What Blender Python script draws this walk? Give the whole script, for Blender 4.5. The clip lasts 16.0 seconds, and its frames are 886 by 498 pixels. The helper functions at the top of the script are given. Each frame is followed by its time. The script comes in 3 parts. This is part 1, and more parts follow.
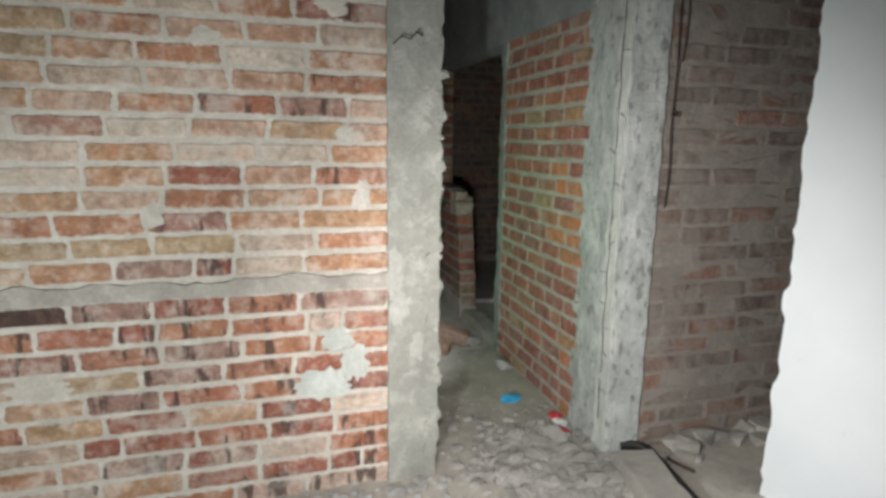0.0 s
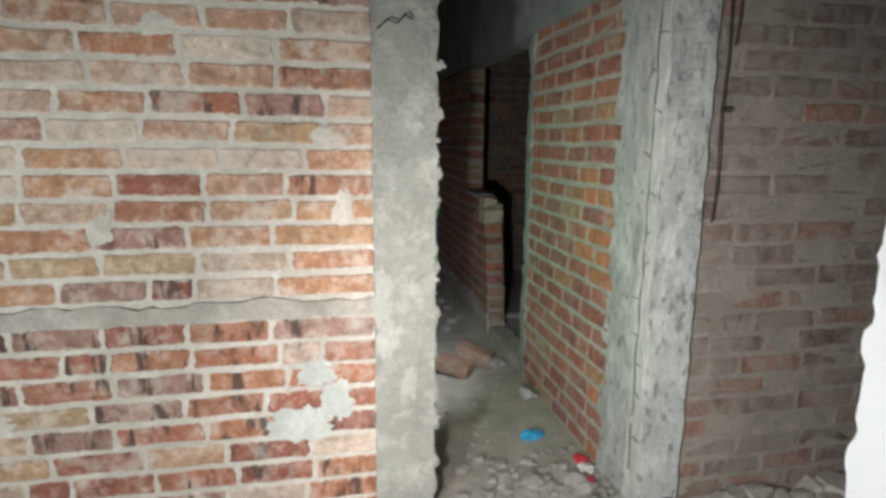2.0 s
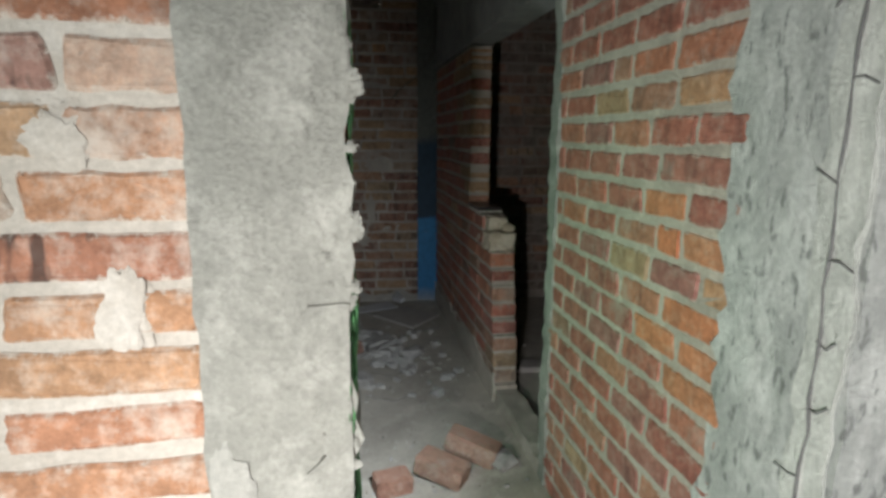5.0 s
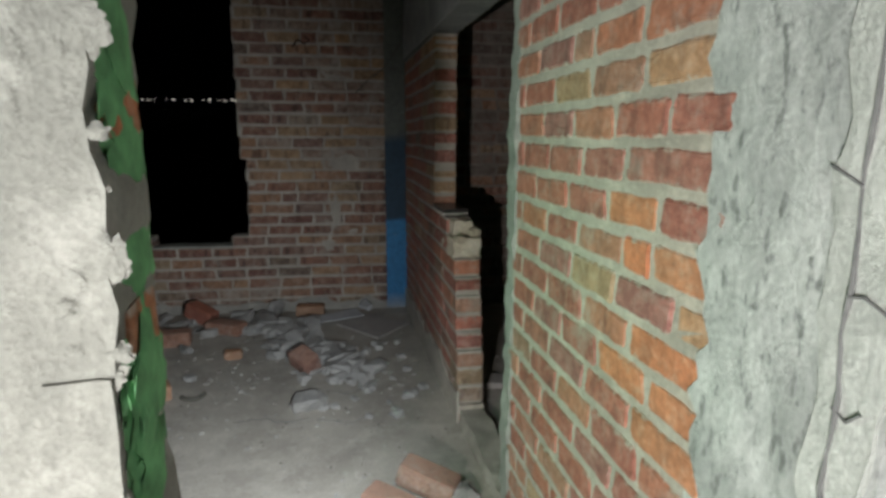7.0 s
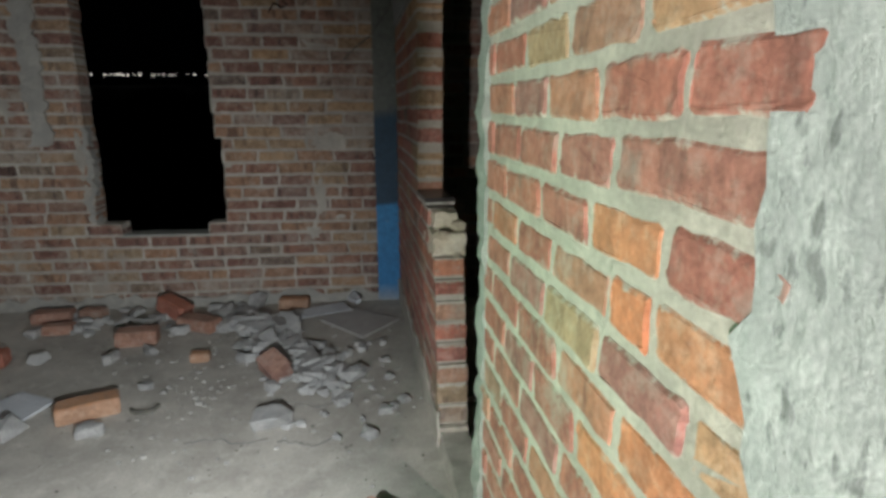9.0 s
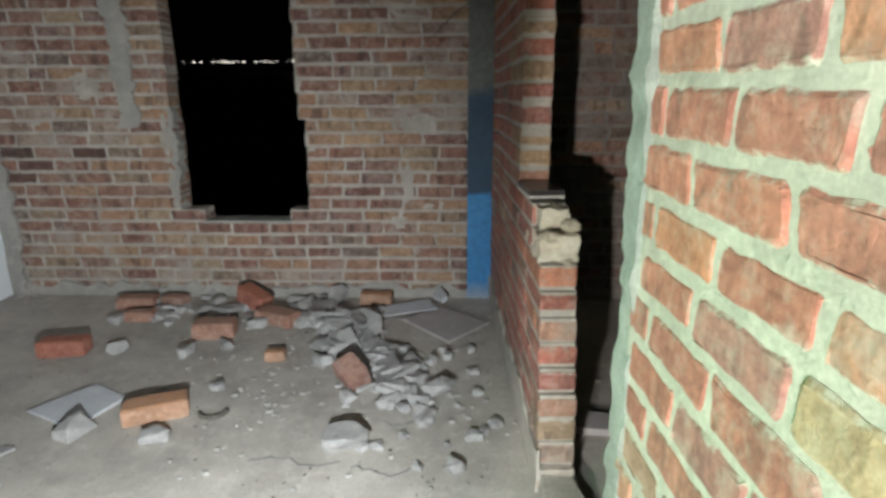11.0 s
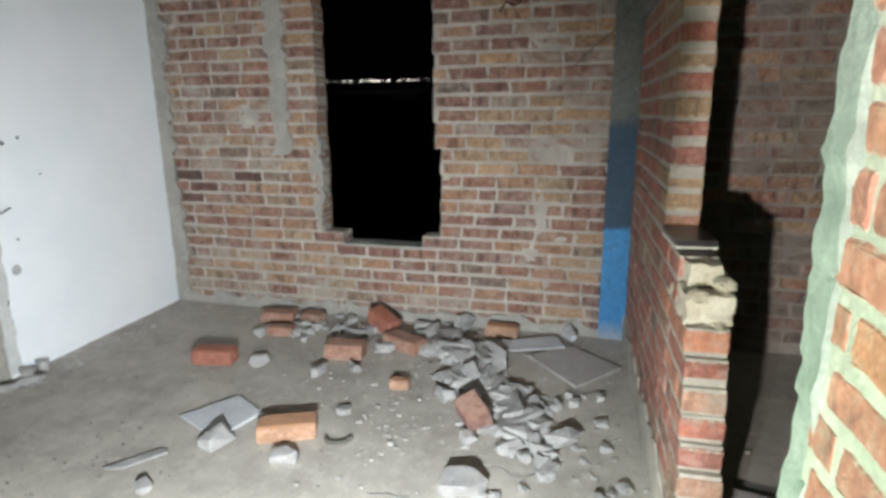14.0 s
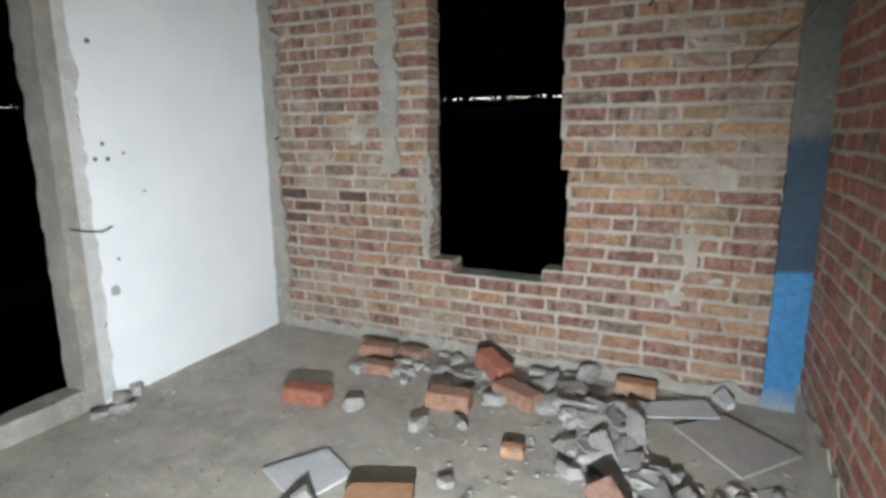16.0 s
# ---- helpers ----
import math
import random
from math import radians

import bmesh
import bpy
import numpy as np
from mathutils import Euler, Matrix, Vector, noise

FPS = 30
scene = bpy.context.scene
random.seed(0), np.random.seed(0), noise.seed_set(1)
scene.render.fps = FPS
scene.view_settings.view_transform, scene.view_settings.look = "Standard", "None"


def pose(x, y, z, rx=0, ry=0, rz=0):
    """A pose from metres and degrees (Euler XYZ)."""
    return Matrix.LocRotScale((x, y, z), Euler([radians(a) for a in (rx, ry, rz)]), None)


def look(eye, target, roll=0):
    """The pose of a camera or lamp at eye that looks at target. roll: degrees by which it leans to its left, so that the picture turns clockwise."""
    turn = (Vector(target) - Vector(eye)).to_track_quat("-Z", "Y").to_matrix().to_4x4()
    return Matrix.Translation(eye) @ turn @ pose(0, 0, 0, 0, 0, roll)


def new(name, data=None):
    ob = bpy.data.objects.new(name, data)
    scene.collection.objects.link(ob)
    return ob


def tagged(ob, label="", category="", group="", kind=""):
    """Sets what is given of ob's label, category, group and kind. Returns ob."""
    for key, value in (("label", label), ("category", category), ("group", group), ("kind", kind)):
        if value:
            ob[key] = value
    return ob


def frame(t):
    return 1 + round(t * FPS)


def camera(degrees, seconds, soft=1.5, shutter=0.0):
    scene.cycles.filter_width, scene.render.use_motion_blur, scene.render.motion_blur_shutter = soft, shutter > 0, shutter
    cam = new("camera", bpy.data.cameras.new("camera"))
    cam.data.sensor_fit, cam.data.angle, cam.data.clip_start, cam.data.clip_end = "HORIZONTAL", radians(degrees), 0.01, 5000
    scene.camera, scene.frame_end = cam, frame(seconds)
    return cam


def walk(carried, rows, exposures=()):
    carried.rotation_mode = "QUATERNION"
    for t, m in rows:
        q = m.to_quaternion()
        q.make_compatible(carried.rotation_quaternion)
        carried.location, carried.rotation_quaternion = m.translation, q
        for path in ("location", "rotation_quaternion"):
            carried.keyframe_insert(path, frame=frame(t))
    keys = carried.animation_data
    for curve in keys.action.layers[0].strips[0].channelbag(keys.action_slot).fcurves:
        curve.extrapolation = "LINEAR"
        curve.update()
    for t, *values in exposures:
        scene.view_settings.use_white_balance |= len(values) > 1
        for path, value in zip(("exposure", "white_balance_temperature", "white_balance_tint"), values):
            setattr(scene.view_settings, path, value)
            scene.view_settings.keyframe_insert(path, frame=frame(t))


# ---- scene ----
cam = camera(75.2, 16.0, soft=3.4)
METRES, EYE, TILT, LEAN, TURN = 3.4, 1.32, 0.0, 0.0, -16.4
ROWS = [
    (0.0, 0.0, 0.0, 0.0, 0.16, -10.86, -0.85),
    (0.5, 0.0158, 0.0293, -0.002, 0.03, -10.81, -0.77),
    (1.0, 0.0417, 0.06, 0.0003, 0.78, -10.84, -0.63),
    (1.5, 0.0543, 0.077, 0.0007, 3.32, -10.8, -0.53),
    (2.0, 0.0494, 0.0972, 0.0007, 5.23, -10.71, -0.51),
    (2.5, 0.0435, 0.1363, 0.0033, 5.81, -10.88, -0.52),
    (3.0, 0.0614, 0.1816, -0.0052, 5.4, -10.84, -0.46),
    (3.5, 0.0998, 0.2381, -0.0006, 5.86, -10.65, -0.37),
    (4.0, 0.1002, 0.2748, -0.0021, 6.25, -10.69, -0.34),
    (4.5, 0.0681, 0.3488, 0.0048, 6.75, -10.92, -0.41),
    (7.0, 0.088, 0.491, 0.0001, 5.45, -11.1, -0.31),
    (7.5, 0.0907, 0.5299, -0.0009, 5.56, -12.82, -0.36),
    (8.0, 0.1138, 0.5707, 0.0004, 5.15, -13.31, -0.18),
    (8.5, 0.1297, 0.6011, 0.0014, 5.48, -13.43, -0.01),
    (9.0, 0.126, 0.6173, 0.003, 7.46, -13.6, -0.0),
    (11.5, 0.0829, 0.7377, -0.0083, 19.1, -15.61, 0.36),
    (12.0, 0.0797, 0.737, -0.0009, 22.77, -16.02, 0.41),
    (12.5, 0.0784, 0.7341, 0.0064, 25.75, -15.82, 0.51),
    (13.0, 0.0789, 0.7332, 0.0116, 27.34, -15.24, 0.47),
    (13.5, 0.0786, 0.7396, 0.0145, 28.2, -14.34, 0.4),
    (14.0, 0.0764, 0.7532, 0.0168, 29.12, -13.46, 0.45),
    (14.5, 0.041, 0.7846, 0.0188, 29.76, -13.1, 0.4),
    (15.0, 0.0039, 0.8153, 0.0278, 30.27, -12.64, 0.34),
    (15.5, -0.0093, 0.8497, 0.0283, 33.2, -12.16, 0.42),
    (16.0, -0.0182, 0.8589, 0.0131, 39.64, -11.75, 0.55),
]
EXPOSURES = [(0.0, 0.0), (2.0, 0.1), (4.5, 0.35), (7.0, 0.88), (8.0, 1.33), (9.0, 1.48), (11.5, 2.5), (13.0, 2.75), (15.0, 3.1), (16.0, 3.1)]
walk(cam, [(t, pose(0, 0, EYE, TILT, LEAN, TURN) @ pose(METRES * x, METRES * y, METRES * z, 90 + pitch, roll, yaw)) for t, x, y, z, yaw, pitch, roll in ROWS],
     EXPOSURES)

# ---- light: a hand torch, as it shines before the doorway and inside the room, and the night outside ----
world = bpy.data.worlds.new("night")
scene.world = world
world.use_nodes = True
world.node_tree.nodes["Background"].inputs[0].default_value = (0.5, 0.6, 0.8, 1)
world.node_tree.nodes["Background"].inputs[1].default_value = 0.00006


def torch(eye, target, watts, cone, blend, colour, radius=0.03):
    data = bpy.data.lights.new("torch", "SPOT")
    data.energy, data.spot_size, data.spot_blend, data.color, data.shadow_soft_size = watts, radians(cone), blend, colour, radius
    ob = new("torch", data)
    ob.matrix_world = look(eye, target)
    return ob


torch((-0.35, 0.05, 0.88), (0.08, 2.0, 0.12), 138, 140, 0.8, (0.95, 1.0, 0.98))
torch((0.22, 0.78, 1.02), (1.42, 2.45, 0.30), 80, 112, 0.9, (1.0, 0.94, 0.90))
torch((0.78, 2.48, 0.80), (-0.58, 4.9, -0.22), 68, 116, 1.0, (0.93, 1.0, 1.03), 0.015)
# added green lamp for the torch beam's green rim, beside it on what's near
torch((0.46, 2.72, 0.95), (1.36, 2.80, 0.85), 5.6, 150, 1.0, (0.16, 1.0, 0.34))


# ---- materials ----
class Nodes:
    """A short way to write a node material."""

    def __init__(self, name, rough=0.9, metal=0.0):
        self.mat = bpy.data.materials.new(name)
        self.mat.use_nodes = True
        self.tree = self.mat.node_tree
        self.bsdf = self.tree.nodes["Principled BSDF"]
        self.bsdf.inputs["Roughness"].default_value = rough
        self.bsdf.inputs["Metallic"].default_value = metal
        self.coord = self.tree.nodes.new("ShaderNodeNewGeometry").outputs["Position"]
        self.info = self.tree.nodes.new("ShaderNodeObjectInfo").outputs["Random"]

    def link(self, a, b):
        self.tree.links.new(a, b)

    def noise(self, scale, detail=5, rough=0.6, stretch=None, shift=False):
        n = self.tree.nodes.new("ShaderNodeTexNoise")
        n.inputs["Scale"].default_value, n.inputs["Detail"].default_value, n.inputs["Roughness"].default_value = scale, detail, rough
        src = self.coord
        if stretch:
            mp = self.tree.nodes.new("ShaderNodeMapping")
            mp.inputs["Scale"].default_value = stretch
            self.link(src, mp.inputs[0])
            src = mp.outputs[0]
        self.link(src, n.inputs["Vector"])
        return n.outputs["Fac"]

    def ramp(self, fac, stops, constant=False):
        r = self.tree.nodes.new("ShaderNodeValToRGB")
        e = r.color_ramp.elements
        while len(e) < len(stops):
            e.new(0.5)
        for k, (at, c) in zip(e, stops):
            k.position = at
            k.color = (*c, 1) if isinstance(c, tuple) else (c, c, c, 1)
        if constant:
            r.color_ramp.interpolation = "CONSTANT"
        self.link(fac, r.inputs[0])
        return r.outputs[0]

    def mix(self, fac, a, b, how="MIX"):
        m = self.tree.nodes.new("ShaderNodeMix")
        m.data_type, m.blend_type = "RGBA", how
        for k, v in ((0, fac), (6, a), (7, b)):
            sock = m.inputs[k]
            if isinstance(v, (int, float)):
                sock.default_value = v if k == 0 else (v, v, v, 1)
            elif isinstance(v, tuple):
                sock.default_value = (*v, 1)
            else:
                self.link(v, sock)
        return m.outputs[2]

    def done(self, colour, height=None, bump=0.5, dist=0.01):
        if isinstance(colour, tuple):
            self.bsdf.inputs["Base Color"].default_value = (*colour, 1)
        else:
            self.link(colour, self.bsdf.inputs["Base Color"])
        if height is not None:
            b = self.tree.nodes.new("ShaderNodeBump")
            b.inputs["Strength"].default_value, b.inputs["Distance"].default_value = bump, dist
            self.link(height, b.inputs["Height"])
            self.link(b.outputs[0], self.bsdf.inputs["Normal"])
        return self.mat


def muted(c, amount=0.26):
    """Dust takes some of the colour."""
    grey = 0.35 * c[0] + 0.5 * c[1] + 0.15 * c[2]
    return tuple((1 - amount) * v + amount * grey * 1.1 for v in c)


def brick_material(name, stops, dust, dust_amount, burnt=0.0, ends=False, bed=(0.55, 0.50, 0.44), cement=0.25, amount=0.12):
    """Brick: each its own tone, mottled, with mortar squeezed over its edges and cement smeared here and there."""
    n = Nodes(name, 0.92)
    base = n.ramp(n.info, [(at, muted(c, amount)) for at, c in stops])
    base = n.mix(0.8, base, n.ramp(n.noise(60, 6, 0.75), [(0.25, 0.42), (0.75, 1.4)]), "MULTIPLY")
    base = n.mix(0.7, base, n.ramp(n.noise(13, 4, 0.6), [(0.3, 0.6), (0.7, 1.3)]), "MULTIPLY")
    base = n.mix(n.ramp(n.noise(26, 6, 0.75), [(0.50, 0.0), (0.72, 0.6)]), base, dust)
    base = n.mix(n.ramp(n.noise(110, 3, 0.6), [(0.66, 0.0), (0.72, 0.6)]), base, tuple(0.35 * c for c in dust))
    lo = 0.62 - dust_amount * 0.3
    base = n.mix(n.ramp(n.noise(8, 6, 0.7), [(lo, 0.0), (lo + 0.16, 0.8)]), base, dust)
    if burnt:
        base = n.mix(n.ramp(n.noise(13, 3, 0.6, (1.7, 1.2, 0.45)), [(0.555, 0.0), (0.64, burnt)]), base, (0.055, 0.035, 0.03))
    base = n.mix(n.ramp(n.noise(3.1, 7, 0.72), [(0.66 - cement * 0.3, 0.0), (0.78 - cement * 0.3, 0.75)]), base, tuple(0.8 * c for c in bed))
    gen = n.tree.nodes.new("ShaderNodeTexCoord").outputs["Generated"]
    sep = n.tree.nodes.new("ShaderNodeSeparateXYZ")
    n.link(gen, sep.inputs[0])

    def edge(out, size):
        a = n.tree.nodes.new("ShaderNodeMath")
        a.operation = "PINGPONG"
        n.link(out, a.inputs[0])
        a.inputs[1].default_value = 0.5
        b = n.tree.nodes.new("ShaderNodeMath")
        b.operation = "MULTIPLY"
        n.link(a.outputs[0], b.inputs[0])
        b.inputs[1].default_value = size
        return b.outputs[0]

    near = edge(sep.outputs[2], 0.062)
    if ends:
        low = n.tree.nodes.new("ShaderNodeMath")
        low.operation = "MINIMUM"
        n.link(near, low.inputs[0])
        n.link(edge(sep.outputs[0], 0.23), low.inputs[1])
        near = low.outputs[0]
    rag = n.tree.nodes.new("ShaderNodeMath")
    rag.operation = "MULTIPLY_ADD"
    n.link(n.noise(38, 6, 0.75), rag.inputs[0])
    rag.inputs[1].default_value = -0.054
    n.link(near, rag.inputs[2])
    shift = n.tree.nodes.new("ShaderNodeMath")
    shift.operation = "MULTIPLY_ADD"
    n.link(rag.outputs[0], shift.inputs[0])
    shift.inputs[1].default_value = 30.0
    shift.inputs[2].default_value = 1.10
    base = n.mix(n.ramp(shift.outputs[0], [(0.25, 0.9), (0.45, 0.0)]), base, bed)
    return n.done(base, n.noise(70, 8, 0.75), 0.7, 0.009)


def cement_material(name, light, dark, stain, bump=0.5, streak=None):
    n = Nodes(name, 0.95)
    base = n.mix(n.ramp(n.noise(3.5, 6, 0.7), [(0.35, 0.0), (0.65, 1.0)]), dark, light)
    base = n.mix(n.ramp(n.noise(11, 6, 0.7, streak), [(0.5, 0.0), (0.68, 0.8)]), base, stain)
    base = n.mix(0.6, base, n.ramp(n.noise(90, 5, 0.8), [(0.25, 0.6), (0.75, 1.25)]), "MULTIPLY")
    return n.done(base, n.noise(45, 9, 0.75), bump, 0.012)


def column_material(name, light, dark):
    """Old poured concrete: pale limy patches and small dark upright blotches."""
    n = Nodes(name, 0.95)
    base = n.mix(n.ramp(n.noise(5, 6, 0.7), [(0.3, 0.0), (0.7, 1.0)]), dark, light)
    base = n.mix(n.ramp(n.noise(12, 7, 0.7, (1, 1, 0.5)), [(0.48, 0.0), (0.62, 0.6)]), base, (0.66, 0.68, 0.66))
    base = n.mix(n.ramp(n.noise(42, 4, 0.6, (1, 1, 0.42)), [(0.56, 0.0), (0.64, 0.75)]), base, (0.15, 0.16, 0.155))
    base = n.mix(0.5, base, n.ramp(n.noise(90, 5, 0.8), [(0.25, 0.6), (0.75, 1.25)]), "MULTIPLY")
    return n.done(base, n.noise(34, 9, 0.75), 0.9, 0.014)


LIGHT_BED, ROOM_BED, DIM_BED = (0.58, 0.53, 0.47), (0.43, 0.385, 0.335), (0.27, 0.245, 0.215)
PALE = brick_material("pale_brick", [(0.0, (0.40, 0.15, 0.08)), (0.18, (0.46, 0.235, 0.115)), (0.34, (0.41, 0.28, 0.155)), (0.48, (0.47, 0.25, 0.155)),
                                     (0.62, (0.60, 0.49, 0.395)), (0.76, (0.43, 0.30, 0.22)), (0.90, (0.33, 0.11, 0.07)), (1.0, (0.46, 0.27, 0.12))],
                      (0.62, 0.55, 0.485), 0.38, ends=True, bed=LIGHT_BED, cement=0.30, amount=0.12)
RED = brick_material("red_brick", [(0.0, (0.28, 0.085, 0.055)), (0.3, (0.38, 0.13, 0.07)), (0.5, (0.42, 0.17, 0.08)), (0.7, (0.31, 0.13, 0.10)),
                                   (0.85, (0.50, 0.38, 0.30)), (1.0, (0.24, 0.09, 0.07))], (0.56, 0.48, 0.42), 0.30, 0.85, ends=True, bed=LIGHT_BED, cement=0.35)
# greyed brick, with the dimness outside the torch beam put into its colour
GREYED_DIM = brick_material("dim_greyed_brick", [(0.0, (0.15, 0.105, 0.09)), (0.4, (0.20, 0.155, 0.13)), (0.7, (0.22, 0.13, 0.10)), (0.92, (0.25, 0.13, 0.095)), (1.0, (0.30, 0.14, 0.09))],
                        (0.25, 0.225, 0.20), 0.5, 0.5, ends=True, bed=DIM_BED, cement=0.55)
PASSAGE = brick_material("passage_brick", [(0.0, (0.30, 0.10, 0.075)), (0.35, (0.40, 0.13, 0.085)), (0.6, (0.32, 0.13, 0.11)), (0.8, (0.46, 0.16, 0.085)), (1.0, (0.33, 0.19, 0.13))],
                         (0.38, 0.30, 0.26), 0.2, 0.35, bed=ROOM_BED, amount=0.08)
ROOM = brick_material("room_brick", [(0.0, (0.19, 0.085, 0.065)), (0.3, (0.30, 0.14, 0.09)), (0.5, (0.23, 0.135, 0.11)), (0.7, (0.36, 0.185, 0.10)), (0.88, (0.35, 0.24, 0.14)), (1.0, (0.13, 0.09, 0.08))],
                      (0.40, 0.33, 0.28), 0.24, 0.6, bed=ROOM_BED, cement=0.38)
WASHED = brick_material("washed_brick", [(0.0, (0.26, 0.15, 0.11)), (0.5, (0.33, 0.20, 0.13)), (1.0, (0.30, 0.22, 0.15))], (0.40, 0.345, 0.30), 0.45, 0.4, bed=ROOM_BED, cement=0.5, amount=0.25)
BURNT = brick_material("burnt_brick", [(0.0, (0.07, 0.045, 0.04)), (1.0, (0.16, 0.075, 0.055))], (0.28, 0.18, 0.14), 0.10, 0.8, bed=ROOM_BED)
ORANGE = brick_material("orange_brick", [(0.0, (0.55, 0.17, 0.06)), (0.6, (0.48, 0.19, 0.08)), (0.8, (0.42, 0.24, 0.12)), (1.0, (0.50, 0.19, 0.08))], (0.48, 0.36, 0.27), 0.1, 0.2, bed=ROOM_BED, cement=0.1)
CLEAN_RED = brick_material("clean_red_brick", [(0.0, (0.34, 0.105, 0.065)), (1.0, (0.38, 0.13, 0.08))], (0.42, 0.27, 0.2), 0.02, bed=(0.36, 0.13, 0.08), cement=0.0)
LOOSE = brick_material("dusty_loose_brick", [(0.0, (0.27, 0.13, 0.10)), (0.5, (0.36, 0.17, 0.11)), (1.0, (0.31, 0.19, 0.135))], (0.40, 0.34, 0.30), 0.25, bed=(0.34, 0.20, 0.15), cement=0.3)
LOOSE_ORANGE = brick_material("loose_orange_brick", [(0.0, (0.43, 0.22, 0.12)), (1.0, (0.38, 0.22, 0.14))], (0.46, 0.37, 0.30), 0.25, bed=(0.45, 0.23, 0.12), cement=0.1)

TAN = brick_material("tan_brick", [(0.0, (0.40, 0.24, 0.125)), (0.5, (0.33, 0.21, 0.12)), (1.0, (0.45, 0.25, 0.12))], (0.44, 0.36, 0.27), 0.15, 0.35, bed=(0.48, 0.43, 0.375), cement=0.1)
MORTAR = cement_material("pale_mortar", (0.62, 0.57, 0.51), (0.46, 0.42, 0.37), (0.70, 0.66, 0.61), 0.7)
# mortar coloured darker for the walls that the beam hardly reaches
DIM_MORTAR = cement_material("dim_mortar", (0.30, 0.27, 0.24), (0.20, 0.18, 0.16), (0.34, 0.30, 0.26), 0.7)
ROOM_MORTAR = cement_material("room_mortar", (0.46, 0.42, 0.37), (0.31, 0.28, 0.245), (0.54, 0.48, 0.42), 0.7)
CEMENT = cement_material("cement_render", (0.37, 0.37, 0.335), (0.27, 0.27, 0.245), (0.52, 0.515, 0.475), 0.9)
COLUMN = column_material("column_concrete", (0.48, 0.50, 0.48), (0.33, 0.345, 0.335))
PALE_CEMENT = cement_material("pale_cement", (0.48, 0.475, 0.44), (0.38, 0.38, 0.35), (0.55, 0.54, 0.51), 0.9)
SKIM = cement_material("greenish_cement_skim", (0.33, 0.35, 0.32), (0.22, 0.235, 0.215), (0.42, 0.44, 0.40), 1.0)
SMEAR = cement_material("cement_smear", (0.38, 0.36, 0.33), (0.27, 0.26, 0.24), (0.44, 0.41, 0.37), 0.7)
BEAM = cement_material("beam_concrete", (0.30, 0.31, 0.31), (0.20, 0.21, 0.21), (0.36, 0.36, 0.35), 0.4)
FLOOR = cement_material("dusty_floor", (0.47, 0.44, 0.39), (0.34, 0.315, 0.28), (0.53, 0.50, 0.45), 0.45)
CHUNK = cement_material("mortar_chunk", (0.47, 0.46, 0.45), (0.28, 0.275, 0.27), (0.55, 0.535, 0.515), 1.0)
BAND = cement_material("pitted_mortar", (0.52, 0.48, 0.43), (0.33, 0.30, 0.27), (0.62, 0.58, 0.53), 1.0)
LIME = cement_material("limewashed_cement", (0.66, 0.68, 0.64), (0.46, 0.48, 0.45), (0.74, 0.76, 0.72), 1.0, (1, 1, 0.5))
GRIT = cement_material("dusty_grit", (0.42, 0.405, 0.38), (0.25, 0.24, 0.225), (0.50, 0.48, 0.45), 0.9)
CREAM = cement_material("cream_mortar", (0.66, 0.60, 0.49), (0.54, 0.46, 0.36), (0.72, 0.68, 0.60), 0.9)
EARTH = cement_material("night_earth", (0.04, 0.042, 0.03), (0.025, 0.025, 0.02), (0.05, 0.05, 0.04), 0.3)


def plain(name, colour, rough=0.6, metal=0.0, vary=0.25, scale=25):
    n = Nodes(name, rough, metal)
    tone = n.mix(1.0, colour, n.ramp(n.noise(scale, 4), [(0.3, 1 - vary), (0.7, 1 + vary)]), "MULTIPLY")
    return n.done(tone, n.noise(scale * 3, 4), 0.2, 0.004)


def white_plaster():
    n = Nodes("white_plaster", 0.75)
    base = n.mix(n.ramp(n.noise(2.2, 5, 0.6), [(0.35, 0.0), (0.7, 1.0)]), (0.77, 0.81, 0.86), (0.84, 0.87, 0.91))
    base = n.mix(n.ramp(n.noise(16, 6, 0.7), [(0.66, 0.0), (0.78, 0.5)]), base, (0.55, 0.55, 0.54))
    return n.done(base, n.noise(12, 6), 0.15, 0.006)


WHITE = white_plaster()
RUST = plain("rusty_steel", (0.055, 0.035, 0.028), 0.8, 0.4)
DARK_TILE = plain("dark_glazed_tile", (0.035, 0.03, 0.03), 0.3)
PALE_EDGE = plain("pale_tile_body", (0.62, 0.60, 0.56), 0.7)
# green torchlight on the inner jamb, put into the colour
GREEN_LIT = plain("green_lit_mortar", (0.13, 0.34, 0.15), 0.9, 0, 0.5, 18)
BLUE_PLASTIC = plain("blue_plastic", (0.04, 0.34, 0.60), 0.35)
RED_PLASTIC = plain("red_plastic", (0.50, 0.04, 0.06), 0.45)
PAPER = plain("white_paper", (0.72, 0.70, 0.70), 0.8)
DULL_SHEET = cement_material("dusty_board", (0.40, 0.38, 0.36), (0.34, 0.32, 0.31), (0.45, 0.43, 0.41), 0.2)
SHEET = cement_material("grey_board", (0.52, 0.54, 0.57), (0.44, 0.45, 0.48), (0.58, 0.59, 0.60), 0.2)
SCRAP = plain("dark_rubber", (0.10, 0.095, 0.08), 0.7)
SCRAP_BLACK = plain("black_rubber", (0.018, 0.018, 0.018), 0.6)
HOLE = plain("dark_hole", (0.12, 0.12, 0.12), 0.95)
PATCH = cement_material("grey_patch", (0.42, 0.43, 0.44), (0.34, 0.35, 0.36), (0.48, 0.48, 0.48), 0.4)


